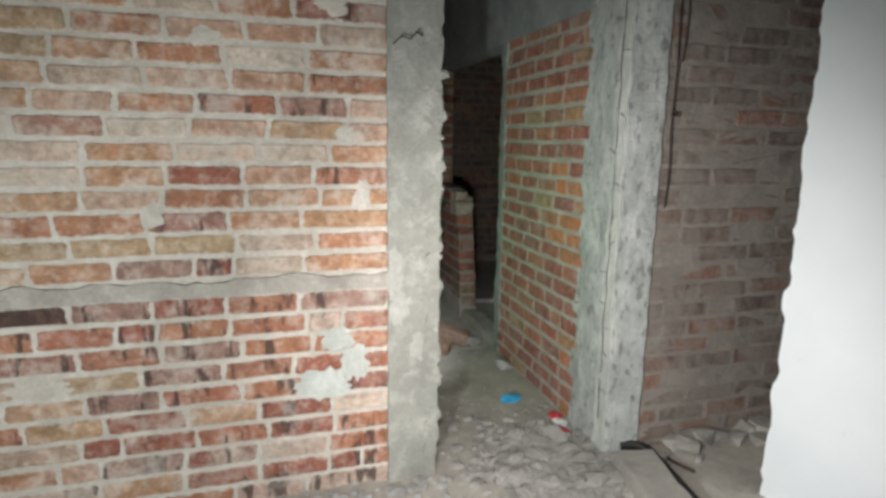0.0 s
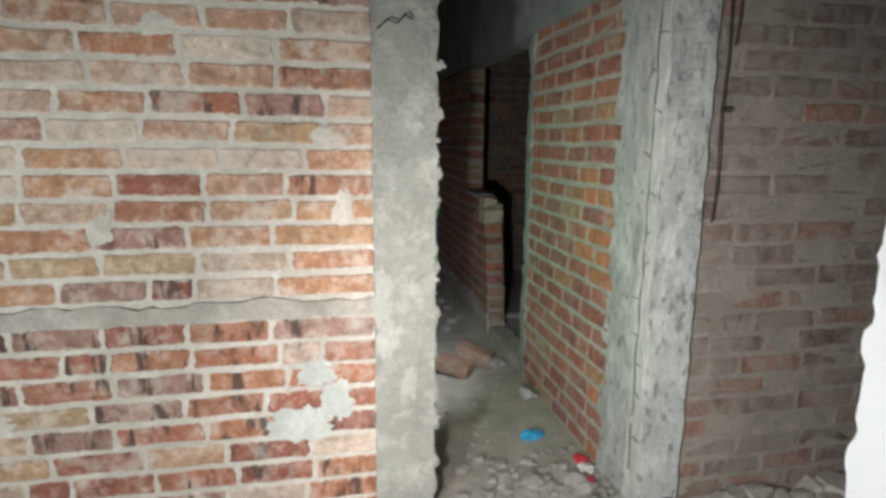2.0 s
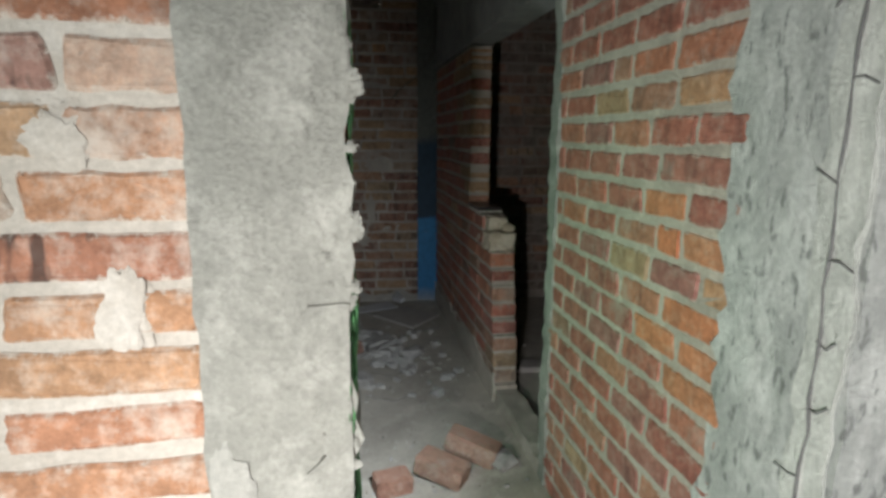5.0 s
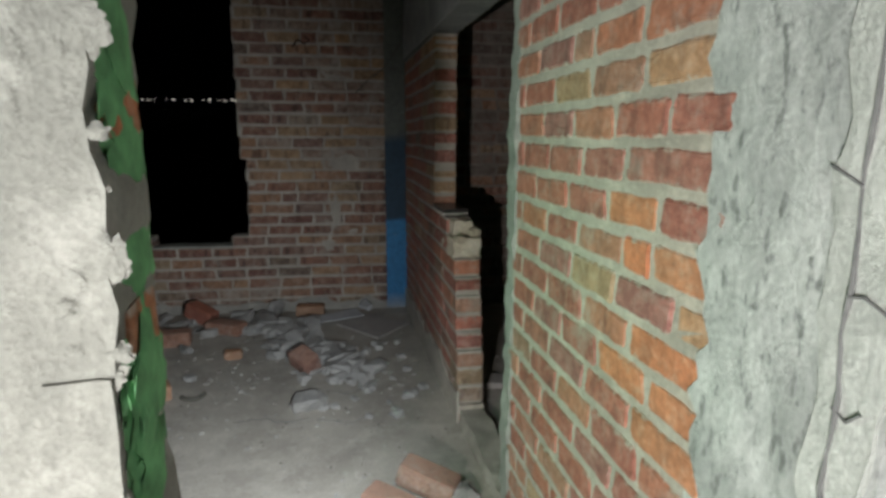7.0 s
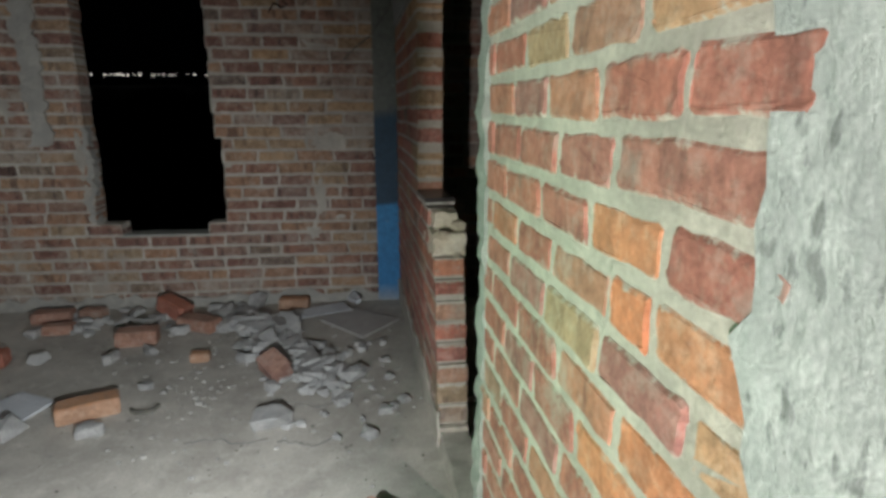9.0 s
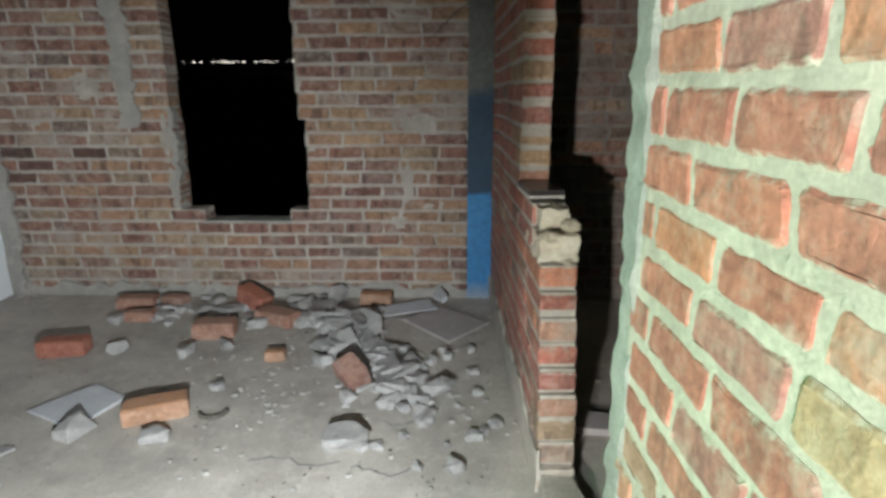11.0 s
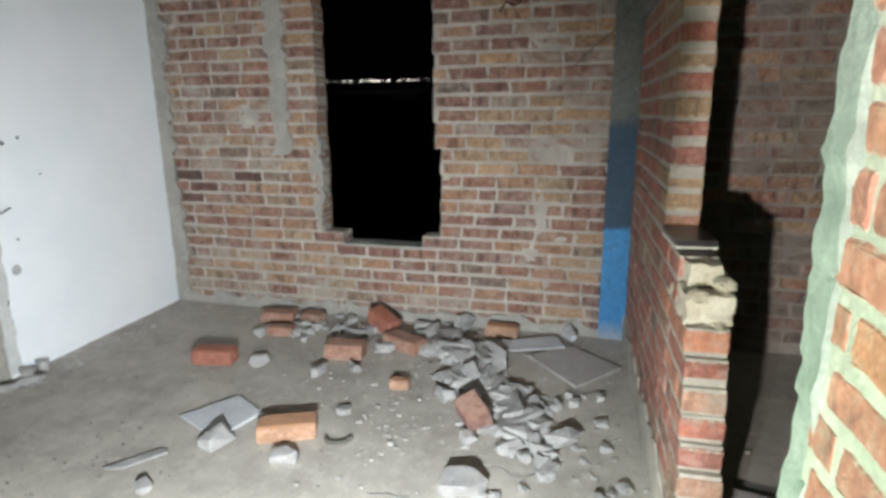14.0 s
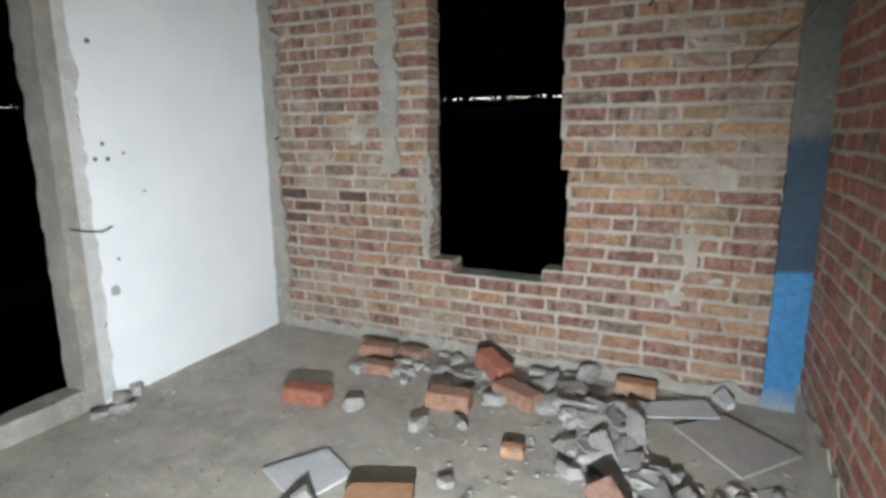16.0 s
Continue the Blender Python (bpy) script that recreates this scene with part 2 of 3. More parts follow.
def blue_column_material():
    """Bare concrete, a navy coat over the lower part and a bright blue coat at its foot."""
    n = Nodes("blue_painted_concrete", 0.7)
    sep = n.tree.nodes.new("ShaderNodeSeparateXYZ")
    n.link(n.coord, sep.inputs[0])
    add = n.tree.nodes.new("ShaderNodeMath")
    add.operation = "MULTIPLY_ADD"
    n.link(n.noise(9, 4), add.inputs[0])
    add.inputs[1].default_value = 0.10
    n.link(sep.outputs[2], add.inputs[2])
    scaled = n.tree.nodes.new("ShaderNodeMath")
    scaled.operation = "MULTIPLY"
    n.link(add.outputs[0], scaled.inputs[0])
    scaled.inputs[1].default_value = 0.4
    coat = n.ramp(scaled.outputs[0], [(0.0, (0.36, 0.36, 0.35)), (0.07, (0.035, 0.19, 0.42)), (0.293, (0.04, 0.21, 0.44)), (0.305, (0.022, 0.055, 0.095)),
                                      (0.53, (0.025, 0.058, 0.095)), (0.56, (0.14, 0.15, 0.135)), (1.0, (0.15, 0.155, 0.135))])
    coat = n.mix(0.8, coat, n.ramp(n.noise(30, 6, 0.7), [(0.3, 0.6), (0.7, 1.25)]), "MULTIPLY")
    coat = n.mix(n.ramp(n.noise(16, 5), [(0.68, 0.0), (0.76, 0.7)]), coat, (0.36, 0.38, 0.38))
    return n.done(coat, n.noise(50, 6), 0.4, 0.008)


DULL_WHITE = cement_material("greyed_plaster", (0.62, 0.63, 0.63), (0.50, 0.51, 0.51), (0.70, 0.71, 0.71), 0.5)
BLUE_COLUMN = blue_column_material()


# ---- shapes ----
def part(name, bm, material, parent=None, label="", smooth=False):
    """Links a bmesh as one mesh object, under parent if there is one."""
    me = bpy.data.meshes.new(name)
    bm.to_mesh(me)
    bm.free()
    if smooth:
        me.shade_smooth()
        me.set_sharp_from_angle(angle=radians(42))
    me.materials.append(material)
    ob = new(name, me)
    if parent:
        ob.parent = parent
    if label:
        ob["label"] = label
    return ob


def add_box(bm, x0, x1, y0, y1, z0, z1):
    v = [bm.verts.new(p) for p in ((x0, y0, z0), (x1, y0, z0), (x1, y1, z0), (x0, y1, z0), (x0, y0, z1), (x1, y0, z1), (x1, y1, z1), (x0, y1, z1))]
    for f in ((0, 3, 2, 1), (4, 5, 6, 7), (0, 1, 5, 4), (1, 2, 6, 5), (2, 3, 7, 6), (3, 0, 4, 7)):
        bm.faces.new([v[i] for i in f])


def box(x0, x1, y0, y1, z0, z1):
    bm = bmesh.new()
    add_box(bm, x0, x1, y0, y1, z0, z1)
    return bm


def rough_box(x0, x1, y0, y1, z0, z1, step=0.04, amp=0.006, edge=0.0, scale=14.0, sides=("x0", "x1")):
    """A box of small faces with an uneven skin; its upright faces named in sides wander by edge, as a broken edge does."""
    bm = bmesh.new()
    n = [max(1, round((b - a) / step)) for a, b in ((x0, x1), (y0, y1), (z0, z1))]
    n = [min(k, 80) for k in n]
    at = lambda i, j, k: (x0 + (x1 - x0) * i / n[0], y0 + (y1 - y0) * j / n[1], z0 + (z1 - z0) * k / n[2])
    verts = {}

    def vert(i, j, k):
        if (i, j, k) not in verts:
            p = Vector(at(i, j, k))
            q = p + amp * noise.noise_vector(p * scale) + 0.5 * amp * noise.noise_vector(p * scale * 3)
            w = edge * (noise.noise((p.x * 2, p.y * 2.5, p.z * 7.0)) + 0.8 * noise.noise((p.y * 5, 3.1, p.z * 21.0)) + 0.5 * noise.noise((p.y * 9, 7.7, p.z * 47.0)))
            if i == 0 and "x0" in sides or i == n[0] and "x1" in sides:
                q.x += w
            if j == 0 and "y0" in sides or j == n[1] and "y1" in sides:
                q.y += w
            if k == n[2] and "z1" in sides:
                q.z += edge * noise.noise((p.x * 9, p.y * 9, 1.7))
            verts[(i, j, k)] = bm.verts.new(q)
        return verts[(i, j, k)]

    for a, b, c in ((0, 1, 2), (1, 2, 0), (2, 0, 1)):
        for side in (0, n[c]):
            for i in range(n[a]):
                for j in range(n[b]):
                    ring = []
                    for di, dj in ((0, 0), (1, 0), (1, 1), (0, 1)):
                        idx = [0, 0, 0]
                        idx[a], idx[b], idx[c] = i + di, j + dj, side
                        ring.append(vert(*idx))
                    bm.faces.new(ring if side else ring[::-1])
    return bm


def tube(points, r, sides=6):
    bm = bmesh.new()
    rings = []
    pts = [Vector(p) for p in points]
    for i, p in enumerate(pts):
        d = (pts[min(i + 1, len(pts) - 1)] - pts[max(i - 1, 0)]).normalized()
        a = d.cross(Vector((0.31, 0.9, 0.2))).normalized()
        b = d.cross(a)
        rings.append([bm.verts.new(p + r * (math.cos(2 * math.pi * k / sides) * a + math.sin(2 * math.pi * k / sides) * b)) for k in range(sides)])
    for u, v in zip(rings, rings[1:]):
        for k in range(sides):
            bm.faces.new((u[k], u[(k + 1) % sides], v[(k + 1) % sides], v[k]))
    bm.faces.new(rings[0][::-1])
    bm.faces.new(rings[-1])
    bmesh.ops.recalc_face_normals(bm, faces=bm.faces)
    return bm


def chunk(sx, sy, sz, rng, points=16):
    """An angular lump that stands on z = 0."""
    bm = bmesh.new()
    for _ in range(points):
        p = Vector((rng.gauss(0, 1), rng.gauss(0, 1), rng.gauss(0, 1))).normalized()
        p = Vector([max(-0.62, min(0.62, c)) / 1.24 for c in p])
        bm.verts.new((p.x * sx, p.y * sy, (p.z + 0.5) * sz))
    out = bmesh.ops.convex_hull(bm, input=bm.verts)
    bmesh.ops.delete(bm, geom=[v for v in bm.verts if not v.link_faces], context="VERTS")
    low = min(v.co.z for v in bm.verts)
    for v in bm.verts:
        v.co.z -= low + 0.002
    return bm


def brick_mesh(name, material, rng, wear=0.010):
    """A unit brick, 1 x 1 x 1, worn at its edges; laid with its own scale."""
    bm = bmesh.new()
    rings = []
    outline = []
    L, H = 0.24, 0.068
    lean = rng.uniform(-0.010, 0.010)
    waves = [rng.uniform(0, 6.28) for _ in range(4)]
    for cx, cz, a0 in ((0.5, 0.5, 0), (-0.5, 0.5, 90), (-0.5, -0.5, 180), (0.5, -0.5, 270)):
        rx, rz = rng.uniform(0.006, 0.010 + 1.2 * wear), rng.uniform(0.006, 0.008 + wear)
        for a in (0, 30, 60, 90):
            x = cx * L - math.copysign(rx, cx) + rx * math.cos(radians(a0 + a)) + rng.uniform(-0.002, 0.002) + lean * cz
            z = cz * H - math.copysign(rz, cz) + rz * math.sin(radians(a0 + a)) + rng.uniform(-0.002, 0.002)
            outline.append((x / L, z / H))
        if a0 in (0, 180):
            for k in (0.22, 0.42, 0.60, 0.80):
                x = cx * (1 - 2 * k)
                dent = 0.025 * math.sin(9 * x + waves[a0 // 90]) + rng.uniform(-0.05, 0.02)
                outline.append((x, cz + dent * math.copysign(1, cz)))
        else:
            for k in (0.35, 0.65):
                outline.append((cx + rng.uniform(-0.025, 0.008) * math.copysign(1, cx) + lean * cz * (1 - 2 * k) / L, cz * (1 - 2 * k)))
    for y, k in ((-0.5, 0.006), (-0.47, 0.0), (0.47, 0.0), (0.5, 0.006)):
        rings.append([bm.verts.new((x * (1 - 2 * k / L), y + (rng.uniform(-0.012, 0.012) if abs(y) == 0.5 else 0), z * (1 - 2 * k / H))) for x, z in outline])
    m = len(outline)
    for u, v in zip(rings, rings[1:]):
        for k in range(m):
            bm.faces.new((u[(k + 1) % m], u[k], v[k], v[(k + 1) % m]))
    bm.faces.new(rings[0])
    bm.faces.new(rings[-1][::-1])
    bmesh.ops.recalc_face_normals(bm, faces=bm.faces)
    me = bpy.data.meshes.new(name)
    bm.to_mesh(me)
    bm.free()
    me.materials.append(material)
    return me


SHAPES = {}
rng_shape = random.Random(5)
for mat in (PALE, RED, GREYED_DIM, PASSAGE, ROOM, BURNT, ORANGE, TAN, WASHED):
    SHAPES[mat.name] = [brick_mesh("brick", mat, rng_shape) for _ in range(14)]


def brick_wall(name, label, m, spans, z0, course, length, thick, mortar, pick, seed, joint=0.011, proud=0.003, jag=0.0, rows=30, top=None, slope=0.0, start=0.0, levels=None):
    """A brick wall in the frame m: x along it, its seen face at y = 0 looking to -y. spans(z) gives the stretches of a course; pick(x, z) the brick."""
    rng = random.Random(seed)
    bm = bmesh.new()
    laid = []
    levels = levels or [(z0 + i * course, z0 + (i + 1) * course) for i in range(rows)]
    if jag == 0.0:
        s0, s1 = spans(0)[0]
        add_box(bm, s0 + 0.004, s1 - 0.004, 0, thick, 0.0, min(top, levels[-1][1]))
    for i, (a, b) in enumerate(levels):
        course = b - a
        if top and a > top - 0.02:
            break
        zc = (a + b) / 2
        for s0, s1 in spans(zc):
            e0, e1 = rng.uniform(-jag, jag), rng.uniform(-jag, jag)
            if jag:
                add_box(bm, s0 + 0.004 + e0, s1 - 0.004 + e1, 0, thick, a, b)
            x = s0 + e0 - (start + (0.5 * length if i % 2 else 0) + rng.uniform(-0.03, 0.03)) % length
            while x < s1 + e1 - 0.03:
                w = length * (rng.uniform(0.92, 1.08) if rng.random() > 0.08 else 0.5)
                if s1 + e1 - (x + w) < 0.09:
                    w = s1 + e1 - x + 0.001
                p, q = max(x, s0 + e0) + joint / 2, min(x + w, s1 + e1) - (joint / 2 if x + w < s1 + e1 else 0)
                if q - p > 0.035:
                    laid.append(((p + q) / 2, zc, q - p, course - joint + rng.uniform(-0.006, 0.003)))
                x += w
    wall = part(name, bm, mortar)
    wall.matrix_world = m
    tagged(wall, label, "wall", kind="structure")
    for x, z, w, h in laid:
        kind = pick(x, z, rng)
        if kind is None:
            continue
        b = new("brick", SHAPES[kind.name][rng.randrange(14)])
        b.parent = wall
        out = proud + rng.uniform(-0.002, 0.003)
        b.matrix_local = Matrix.LocRotScale((x, thick / 2, z + slope * x + 0.011 * noise.noise((x * 1.4, z * 2.2, seed))), Euler((0, rng.uniform(-0.014, 0.014), 0)), (w, thick + 2 * out, h))
    return wall


# ---- structure ----
def floor_mesh(x0, x1, y0, y1, step):
    bm = bmesh.new()
    nx, ny = round((x1 - x0) / step), round((y1 - y0) / step)
    g = [[None] * (ny + 1) for _ in range(nx + 1)]
    for i in range(nx + 1):
        for j in range(ny + 1):
            x, y = x0 + (x1 - x0) * i / nx, y0 + (y1 - y0) * j / ny
            z = 0.008 * noise.noise((x * 1.7, y * 1.7, 0)) + 0.004 * noise.noise((x * 9, y * 9, 4))
            g[i][j] = bm.verts.new((x, y, z))
    for i in range(nx):
        for j in range(ny):
            bm.faces.new((g[i][j], g[i + 1][j], g[i + 1][j + 1], g[i][j + 1]))
    return bm


tagged(part("floor", floor_mesh(-2.1, 3.6, -2.6, 6.3, 0.05), FLOOR, smooth=True), "dusty grey bare concrete floor of an unfinished house", "floor", kind="structure")
tagged(part("floor_slab", box(-2.12, 3.62, -2.62, 6.32, -0.3, -0.03), BEAM), "concrete slab edge under the floor", "floor", kind="structure")
tagged(part("ceiling", box(-2.12, 3.62, -2.62, 6.32, 2.55, 2.7), BEAM), "bare concrete ceiling slab", "ceiling", kind="structure")

LEFT_Y, CW_X = 2.03, 1.315


def pick_left(x, z, rng):
    if z < 0.78:
        return BURNT if z > 0.70 and rng.random() < 0.3 else (RED if rng.random() < (0.80 if x > 1.35 else 0.45) else PALE)
    return PALE if rng.random() < 0.85 else RED


left_wall = brick_wall("wall_front", "pale and orange brick wall with thick light mortar beside the doorway", pose(-2.1, LEFT_Y, 0),
                       lambda z: [(0.0, 2.49)], 0.0, 0.08, 0.247, 0.13, MORTAR, pick_left, 3, top=2.55, joint=0.012, proud=0.004, start=0.156,
                       levels=[(0.787 - 0.08 * (k + 1), 0.787 - 0.08 * k) for k in range(9, -1, -1)] + [(0.8437 + 0.0767 * k, 0.8437 + 0.0767 * (k + 1)) for k in range(22)])
band = part("mortar_band", rough_box(-2.1, 0.39, LEFT_Y - 0.014, LEFT_Y + 0.02, 0.782, 0.838, 0.018, 0.011, 0.022, scale=22.0, sides=("z1",)), BAND, smooth=True)
tagged(band, "thick uneven mortar bed across the brick wall", "mortar bed", kind="structure")
jamb = part("doorway_jamb", rough_box(0.385, 0.578, LEFT_Y - 0.02, LEFT_Y + 0.09, 0.0, 2.55, 0.014, 0.005, 0.016, sides=("x1",)), CEMENT, smooth=True)
tagged(jamb, "grey cement jamb with a broken ragged edge", "jamb", kind="structure")


def blob(name, parent, at, radii, material, label, seed):
    """An uneven dab with a ragged outline."""
    bm = bmesh.new()
    bmesh.ops.create_icosphere(bm, subdivisions=4, radius=1)
    for v in bm.verts:
        d = v.co.copy()
        k = 1 + 0.6 * noise.noise(d * 1.4 + Vector((seed * 3.7, seed, 0))) + 0.34 * noise.noise(d * 4 + Vector((0, seed, 2))) + 0.22 * noise.noise(d * 9 + Vector((seed, 5, 2)))
        thin = radii.index(min(radii))
        v.co = Vector([c * r * (1 if i == thin else k) for i, (c, r) in enumerate(zip(d, radii))])
    ob = part(name, bm, material, parent, label, smooth=True)
    ob.matrix_world = pose(*at)
    return ob


# patches coloured as green light falling on the brick ends of the jamb
for n in range(13):
    z = 0.36 + 0.105 * n
    blob("paint_patch", jamb, (0.576 + 0.004 * math.sin(n * 2.1), LEFT_Y + 0.045 + 0.012 * math.sin(n * 1.7), z), (0.010, 0.050, 0.072 + 0.012 * math.sin(n * 3.3)), GREEN_LIT, "ragged patch coloured like green light on the jamb", n + 1)
    if n % 2:
        b = new("brick", SHAPES[ORANGE.name][n % 14])
        b.parent = jamb
        b.matrix_local = Matrix.LocRotScale((0.566, LEFT_Y + 0.046, z + 0.045), Euler((0.1 * math.sin(n), 0, 0)), (0.036, 0.078, 0.066))
for n, (x, z, rx, rz) in enumerate(((0.20, 0.60, 0.06, 0.05), (0.15, 0.42, 0.09, 0.06), (0.26, 0.50, 0.05, 0.07), (0.24, 1.335, 0.04, 0.035), (-0.38, 1.06, 0.03, 0.05),
                                    (-0.05, 0.80, 0.10, 0.02), (0.30, 1.12, 0.03, 0.06), (-0.75, 0.50, 0.09, 0.035), (-0.20, 1.62, 0.05, 0.03), (0.20, 1.75, 0.06, 0.04))):
    blob("mortar_smear", left_wall, (x, LEFT_Y - 0.002, z), (rx, 0.007, rz), LIME if n < 3 else MORTAR, "pale mortar smear", n + 20)
part("plaster_strip", rough_box(0.525, 0.576, LEFT_Y - 0.026, LEFT_Y - 0.012, 0.1, 1.12, 0.014, 0.003, 0.03, sides=("x0",)), CEMENT, jamb, "pale plaster left along the edge", smooth=True)
for n, (x, z, rx, rz) in enumerate(((0.41, 0.83, 0.028, 0.08), (0.43, 0.70, 0.035, 0.05), (0.50, 0.55, 0.03, 0.05))):
    blob("plaster_patch", jamb, (x, LEFT_Y - 0.021, z), (rx, 0.004, rz), PALE_CEMENT, "pale dab of plaster on the cement", n + 400)
rng = random.Random(31)
for n in range(60):
    blob("plaster_flake", jamb, (0.584 - abs(rng.gauss(0, 0.022)), LEFT_Y - 0.018, rng.uniform(0.2, 1.95)), (rng.uniform(0.006, 0.018), 0.005, rng.uniform(0.006, 0.022)), CEMENT, "", n + 90)
# the wall of the passage, seen on its west face
def pick_passage(x, z, rng):
    if x > 0.66 and 0.85 < z < 1.5:
        return rng.choice((TAN, ORANGE, ORANGE, TAN, PASSAGE))
    return ORANGE if x > 0.72 and rng.random() < 0.3 else (TAN if rng.random() < 0.06 else PASSAGE)


cw = brick_wall("wall_passage", "red brick wall of the passage with grey joints", pose(CW_X, 3.22, 0, 0, 0, -90),
                lambda z: [(0.0, 0.98)], 0.0, 0.082, 0.205, 0.13, ROOM_MORTAR,
                pick_passage, 8, top=1.86, joint=0.014, proud=0.003)
tagged(part("wall_end_render", rough_box(CW_X - 0.009, CW_X + 0.14, 3.190, 3.262, 0, 1.86, 0.016, 0.007, 0.014, sides=("y0", "y1", "x0")), SKIM, smooth=True),
       "pale greenish cement skim over the wall end", "render", kind="structure")
column = part("corner_column", rough_box(CW_X - 0.006, CW_X + 0.15, LEFT_Y - 0.07, 2.27, 0, 2.55, 0.018, 0.006, 0.045, sides=("y1",)), COLUMN, smooth=True)
tagged(column, "rough pale concrete corner column with a long crack", "column", kind="structure")
part("lime_strip", rough_box(CW_X - 0.014, CW_X, LEFT_Y - 0.060, LEFT_Y + 0.022, 0.0, 2.5, 0.012, 0.005, 0.014, scale=24.0, sides=("y0", "y1")), LIME, column, "pale lime strip along the corner", smooth=True)
rng = random.Random(4)
crack = part("crack", tube([(CW_X - 0.0165 + rng.uniform(-0.003, 0.003), LEFT_Y - 0.012 + rng.uniform(-0.006, 0.006), 0.15 + i * 0.06) for i in range(37)], 0.0032, 5), HOLE, column, "dark crack")
for i in range(14):
    z, y = 0.3 + i * 0.125 + rng.uniform(-0.03, 0.03), LEFT_Y - 0.012
    a = rng.choice((-1, 1))
    part("crack", tube([(CW_X - 0.018, y, z), (CW_X - 0.018, y + a * 0.02, z + rng.uniform(-0.01, 0.015)), (CW_X - 0.018, y + a * rng.uniform(0.03, 0.06), z + rng.uniform(-0.02, 0.02))], 0.002, 4), HOLE, column)

right_wall = brick_wall("wall_right", "greyed brick wall smeared with old cement, coloured dim", pose(CW_X + 0.14, 1.985, 0), lambda z: [(0.0, 1.9)],
                        0.02, 0.08, 0.25, 0.13, DIM_MORTAR, lambda x, z, rng: GREYED_DIM, 21, top=2.55, rows=32, proud=0.001, joint=0.009)

# half wall between the room and the next one: its near end is broken off in steps
HW_END = 5.95
def half_spans(z):
    near = 3.945 + 0.17 * z if z < 0.74 else (4.28 if z < 0.92 else 4.62)
    return [(0.0, HW_END - near)]


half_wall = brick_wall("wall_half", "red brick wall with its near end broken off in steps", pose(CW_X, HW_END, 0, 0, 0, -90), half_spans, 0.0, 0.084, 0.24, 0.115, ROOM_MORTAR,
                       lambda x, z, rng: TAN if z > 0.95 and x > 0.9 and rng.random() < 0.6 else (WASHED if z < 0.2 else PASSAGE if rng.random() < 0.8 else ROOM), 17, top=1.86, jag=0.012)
tagged(part("wall_beam", rough_box(CW_X - 0.015, CW_X + 0.135, 2.24, 5.9, 1.862, 2.549, 0.08, 0.004, 0.0), BEAM, smooth=True), "grey concrete ring beam above the brick walls", "beam", kind="structure")

# back wall with its window
BACK = pose(-1.93, 6.02, 0, 0, 0, -2.6)
W0, W1, WTOP = 1.255, 2.085, 2.30


def back_spans(z):
    if z < 0.505 or z > WTOP:
        return [(0.0, 3.1)]
    if z < 0.59:
        return [(0.0, W0 + 0.15), (W1 - 0.13, 3.1)]
    return [(0.0, W0), (W1 - (0.04 if z > 1.12 else 0.0), 3.1)]


def pick_back(x, z, rng):
    if 0.15 < x < 0.75 and 0.78 < z < 0.98 and rng.random() < 0.6:
        return BURNT
    if (x < 0.95 and 1.02 < z < 1.55 or z < 0.2 or x > 2.2 and z > 0.95) and rng.random() < 0.45:
        return WASHED
    if x > 2.2 and z > 1.0 and rng.random() < 0.35:
        return TAN
    return ROOM


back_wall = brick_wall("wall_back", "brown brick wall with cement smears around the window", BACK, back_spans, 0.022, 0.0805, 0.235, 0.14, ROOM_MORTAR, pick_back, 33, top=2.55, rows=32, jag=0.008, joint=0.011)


def on_back(name, bm, material, label):
    ob = part(name, bm, material, smooth=True)
    ob.matrix_world = BACK
    return tagged(ob, label, "render", kind="structure")


on_back("corner_render", rough_box(-0.02, 0.14, -0.026, 0.0, 0, 2.5, 0.018, 0.010, 0.065, sides=("x1",)), SMEAR, "grey cement run down the corner of the room")
on_back("window_edge_render", rough_box(W0 - 0.030, W0 + 0.004, -0.014, 0.06, 0.60, 1.22, 0.016, 0.008, 0.040, sides=("x0", "x1")), SMEAR, "ragged grey cement down the edge of the window opening")
on_back("cement_run", rough_box(0.93, 1.05, -0.018, 0.0, 1.10, 2.5, 0.018, 0.007, 0.045), SMEAR, "grey cement run down the brick wall")
for n, (x, z, rx, rz) in enumerate(((1.22, 0.75, 0.035, 0.10), (1.21, 1.02, 0.04, 0.13), (2.72, 0.74, 0.035, 0.17), (2.66, 0.50, 0.05, 0.05), (2.80, 1.12, 0.12, 0.06), (0.55, 1.18, 0.10, 0.04), (2.86, 0.62, 0.07, 0.03), (0.75, 1.35, 0.10, 0.09))):
    dab = blob("cement_smear", back_wall, (0, 0, 0), (rx, 0.005, rz), ROOM_MORTAR, "grey cement smear", n + 60)
    dab.matrix_local = pose(x, -0.001, z)
on_back("wall_foot_render", rough_box(0.0, 3.1, -0.020, 0.0, 0.0, 0.075, 0.02, 0.008, 0.065, sides=("z1",)), SMEAR, "rough cement along the foot of the wall")
sill = on_back("window_sill", rough_box(W0 + 0.14, W1 - 0.12, -0.01, 0.15, 0.498, 0.513, 0.03, 0.004, 0.0), CEMENT, "grey cement bed of the bare window opening")
blue = part("blue_column", rough_box(3.095, 3.29, -0.03, 0.2, 0, 2.55, 0.03, 0.004, 0.0), BLUE_COLUMN, smooth=True)
blue.matrix_world = BACK
tagged(blue, "concrete corner column painted bright blue below and navy above", "column", kind="structure")
next_back = brick_wall("wall_next_room", "red brick wall of the next room, coloured dim", pose(1.42, 5.86, 0, 0, 0, -2.6), lambda z: [(0.0, 2.15)], 0.06, 0.0805, 0.24, 0.14, DIM_MORTAR,
                       lambda x, z, rng: ROOM if rng.random() < 0.35 else GREYED_DIM, 41, top=2.55, rows=31)

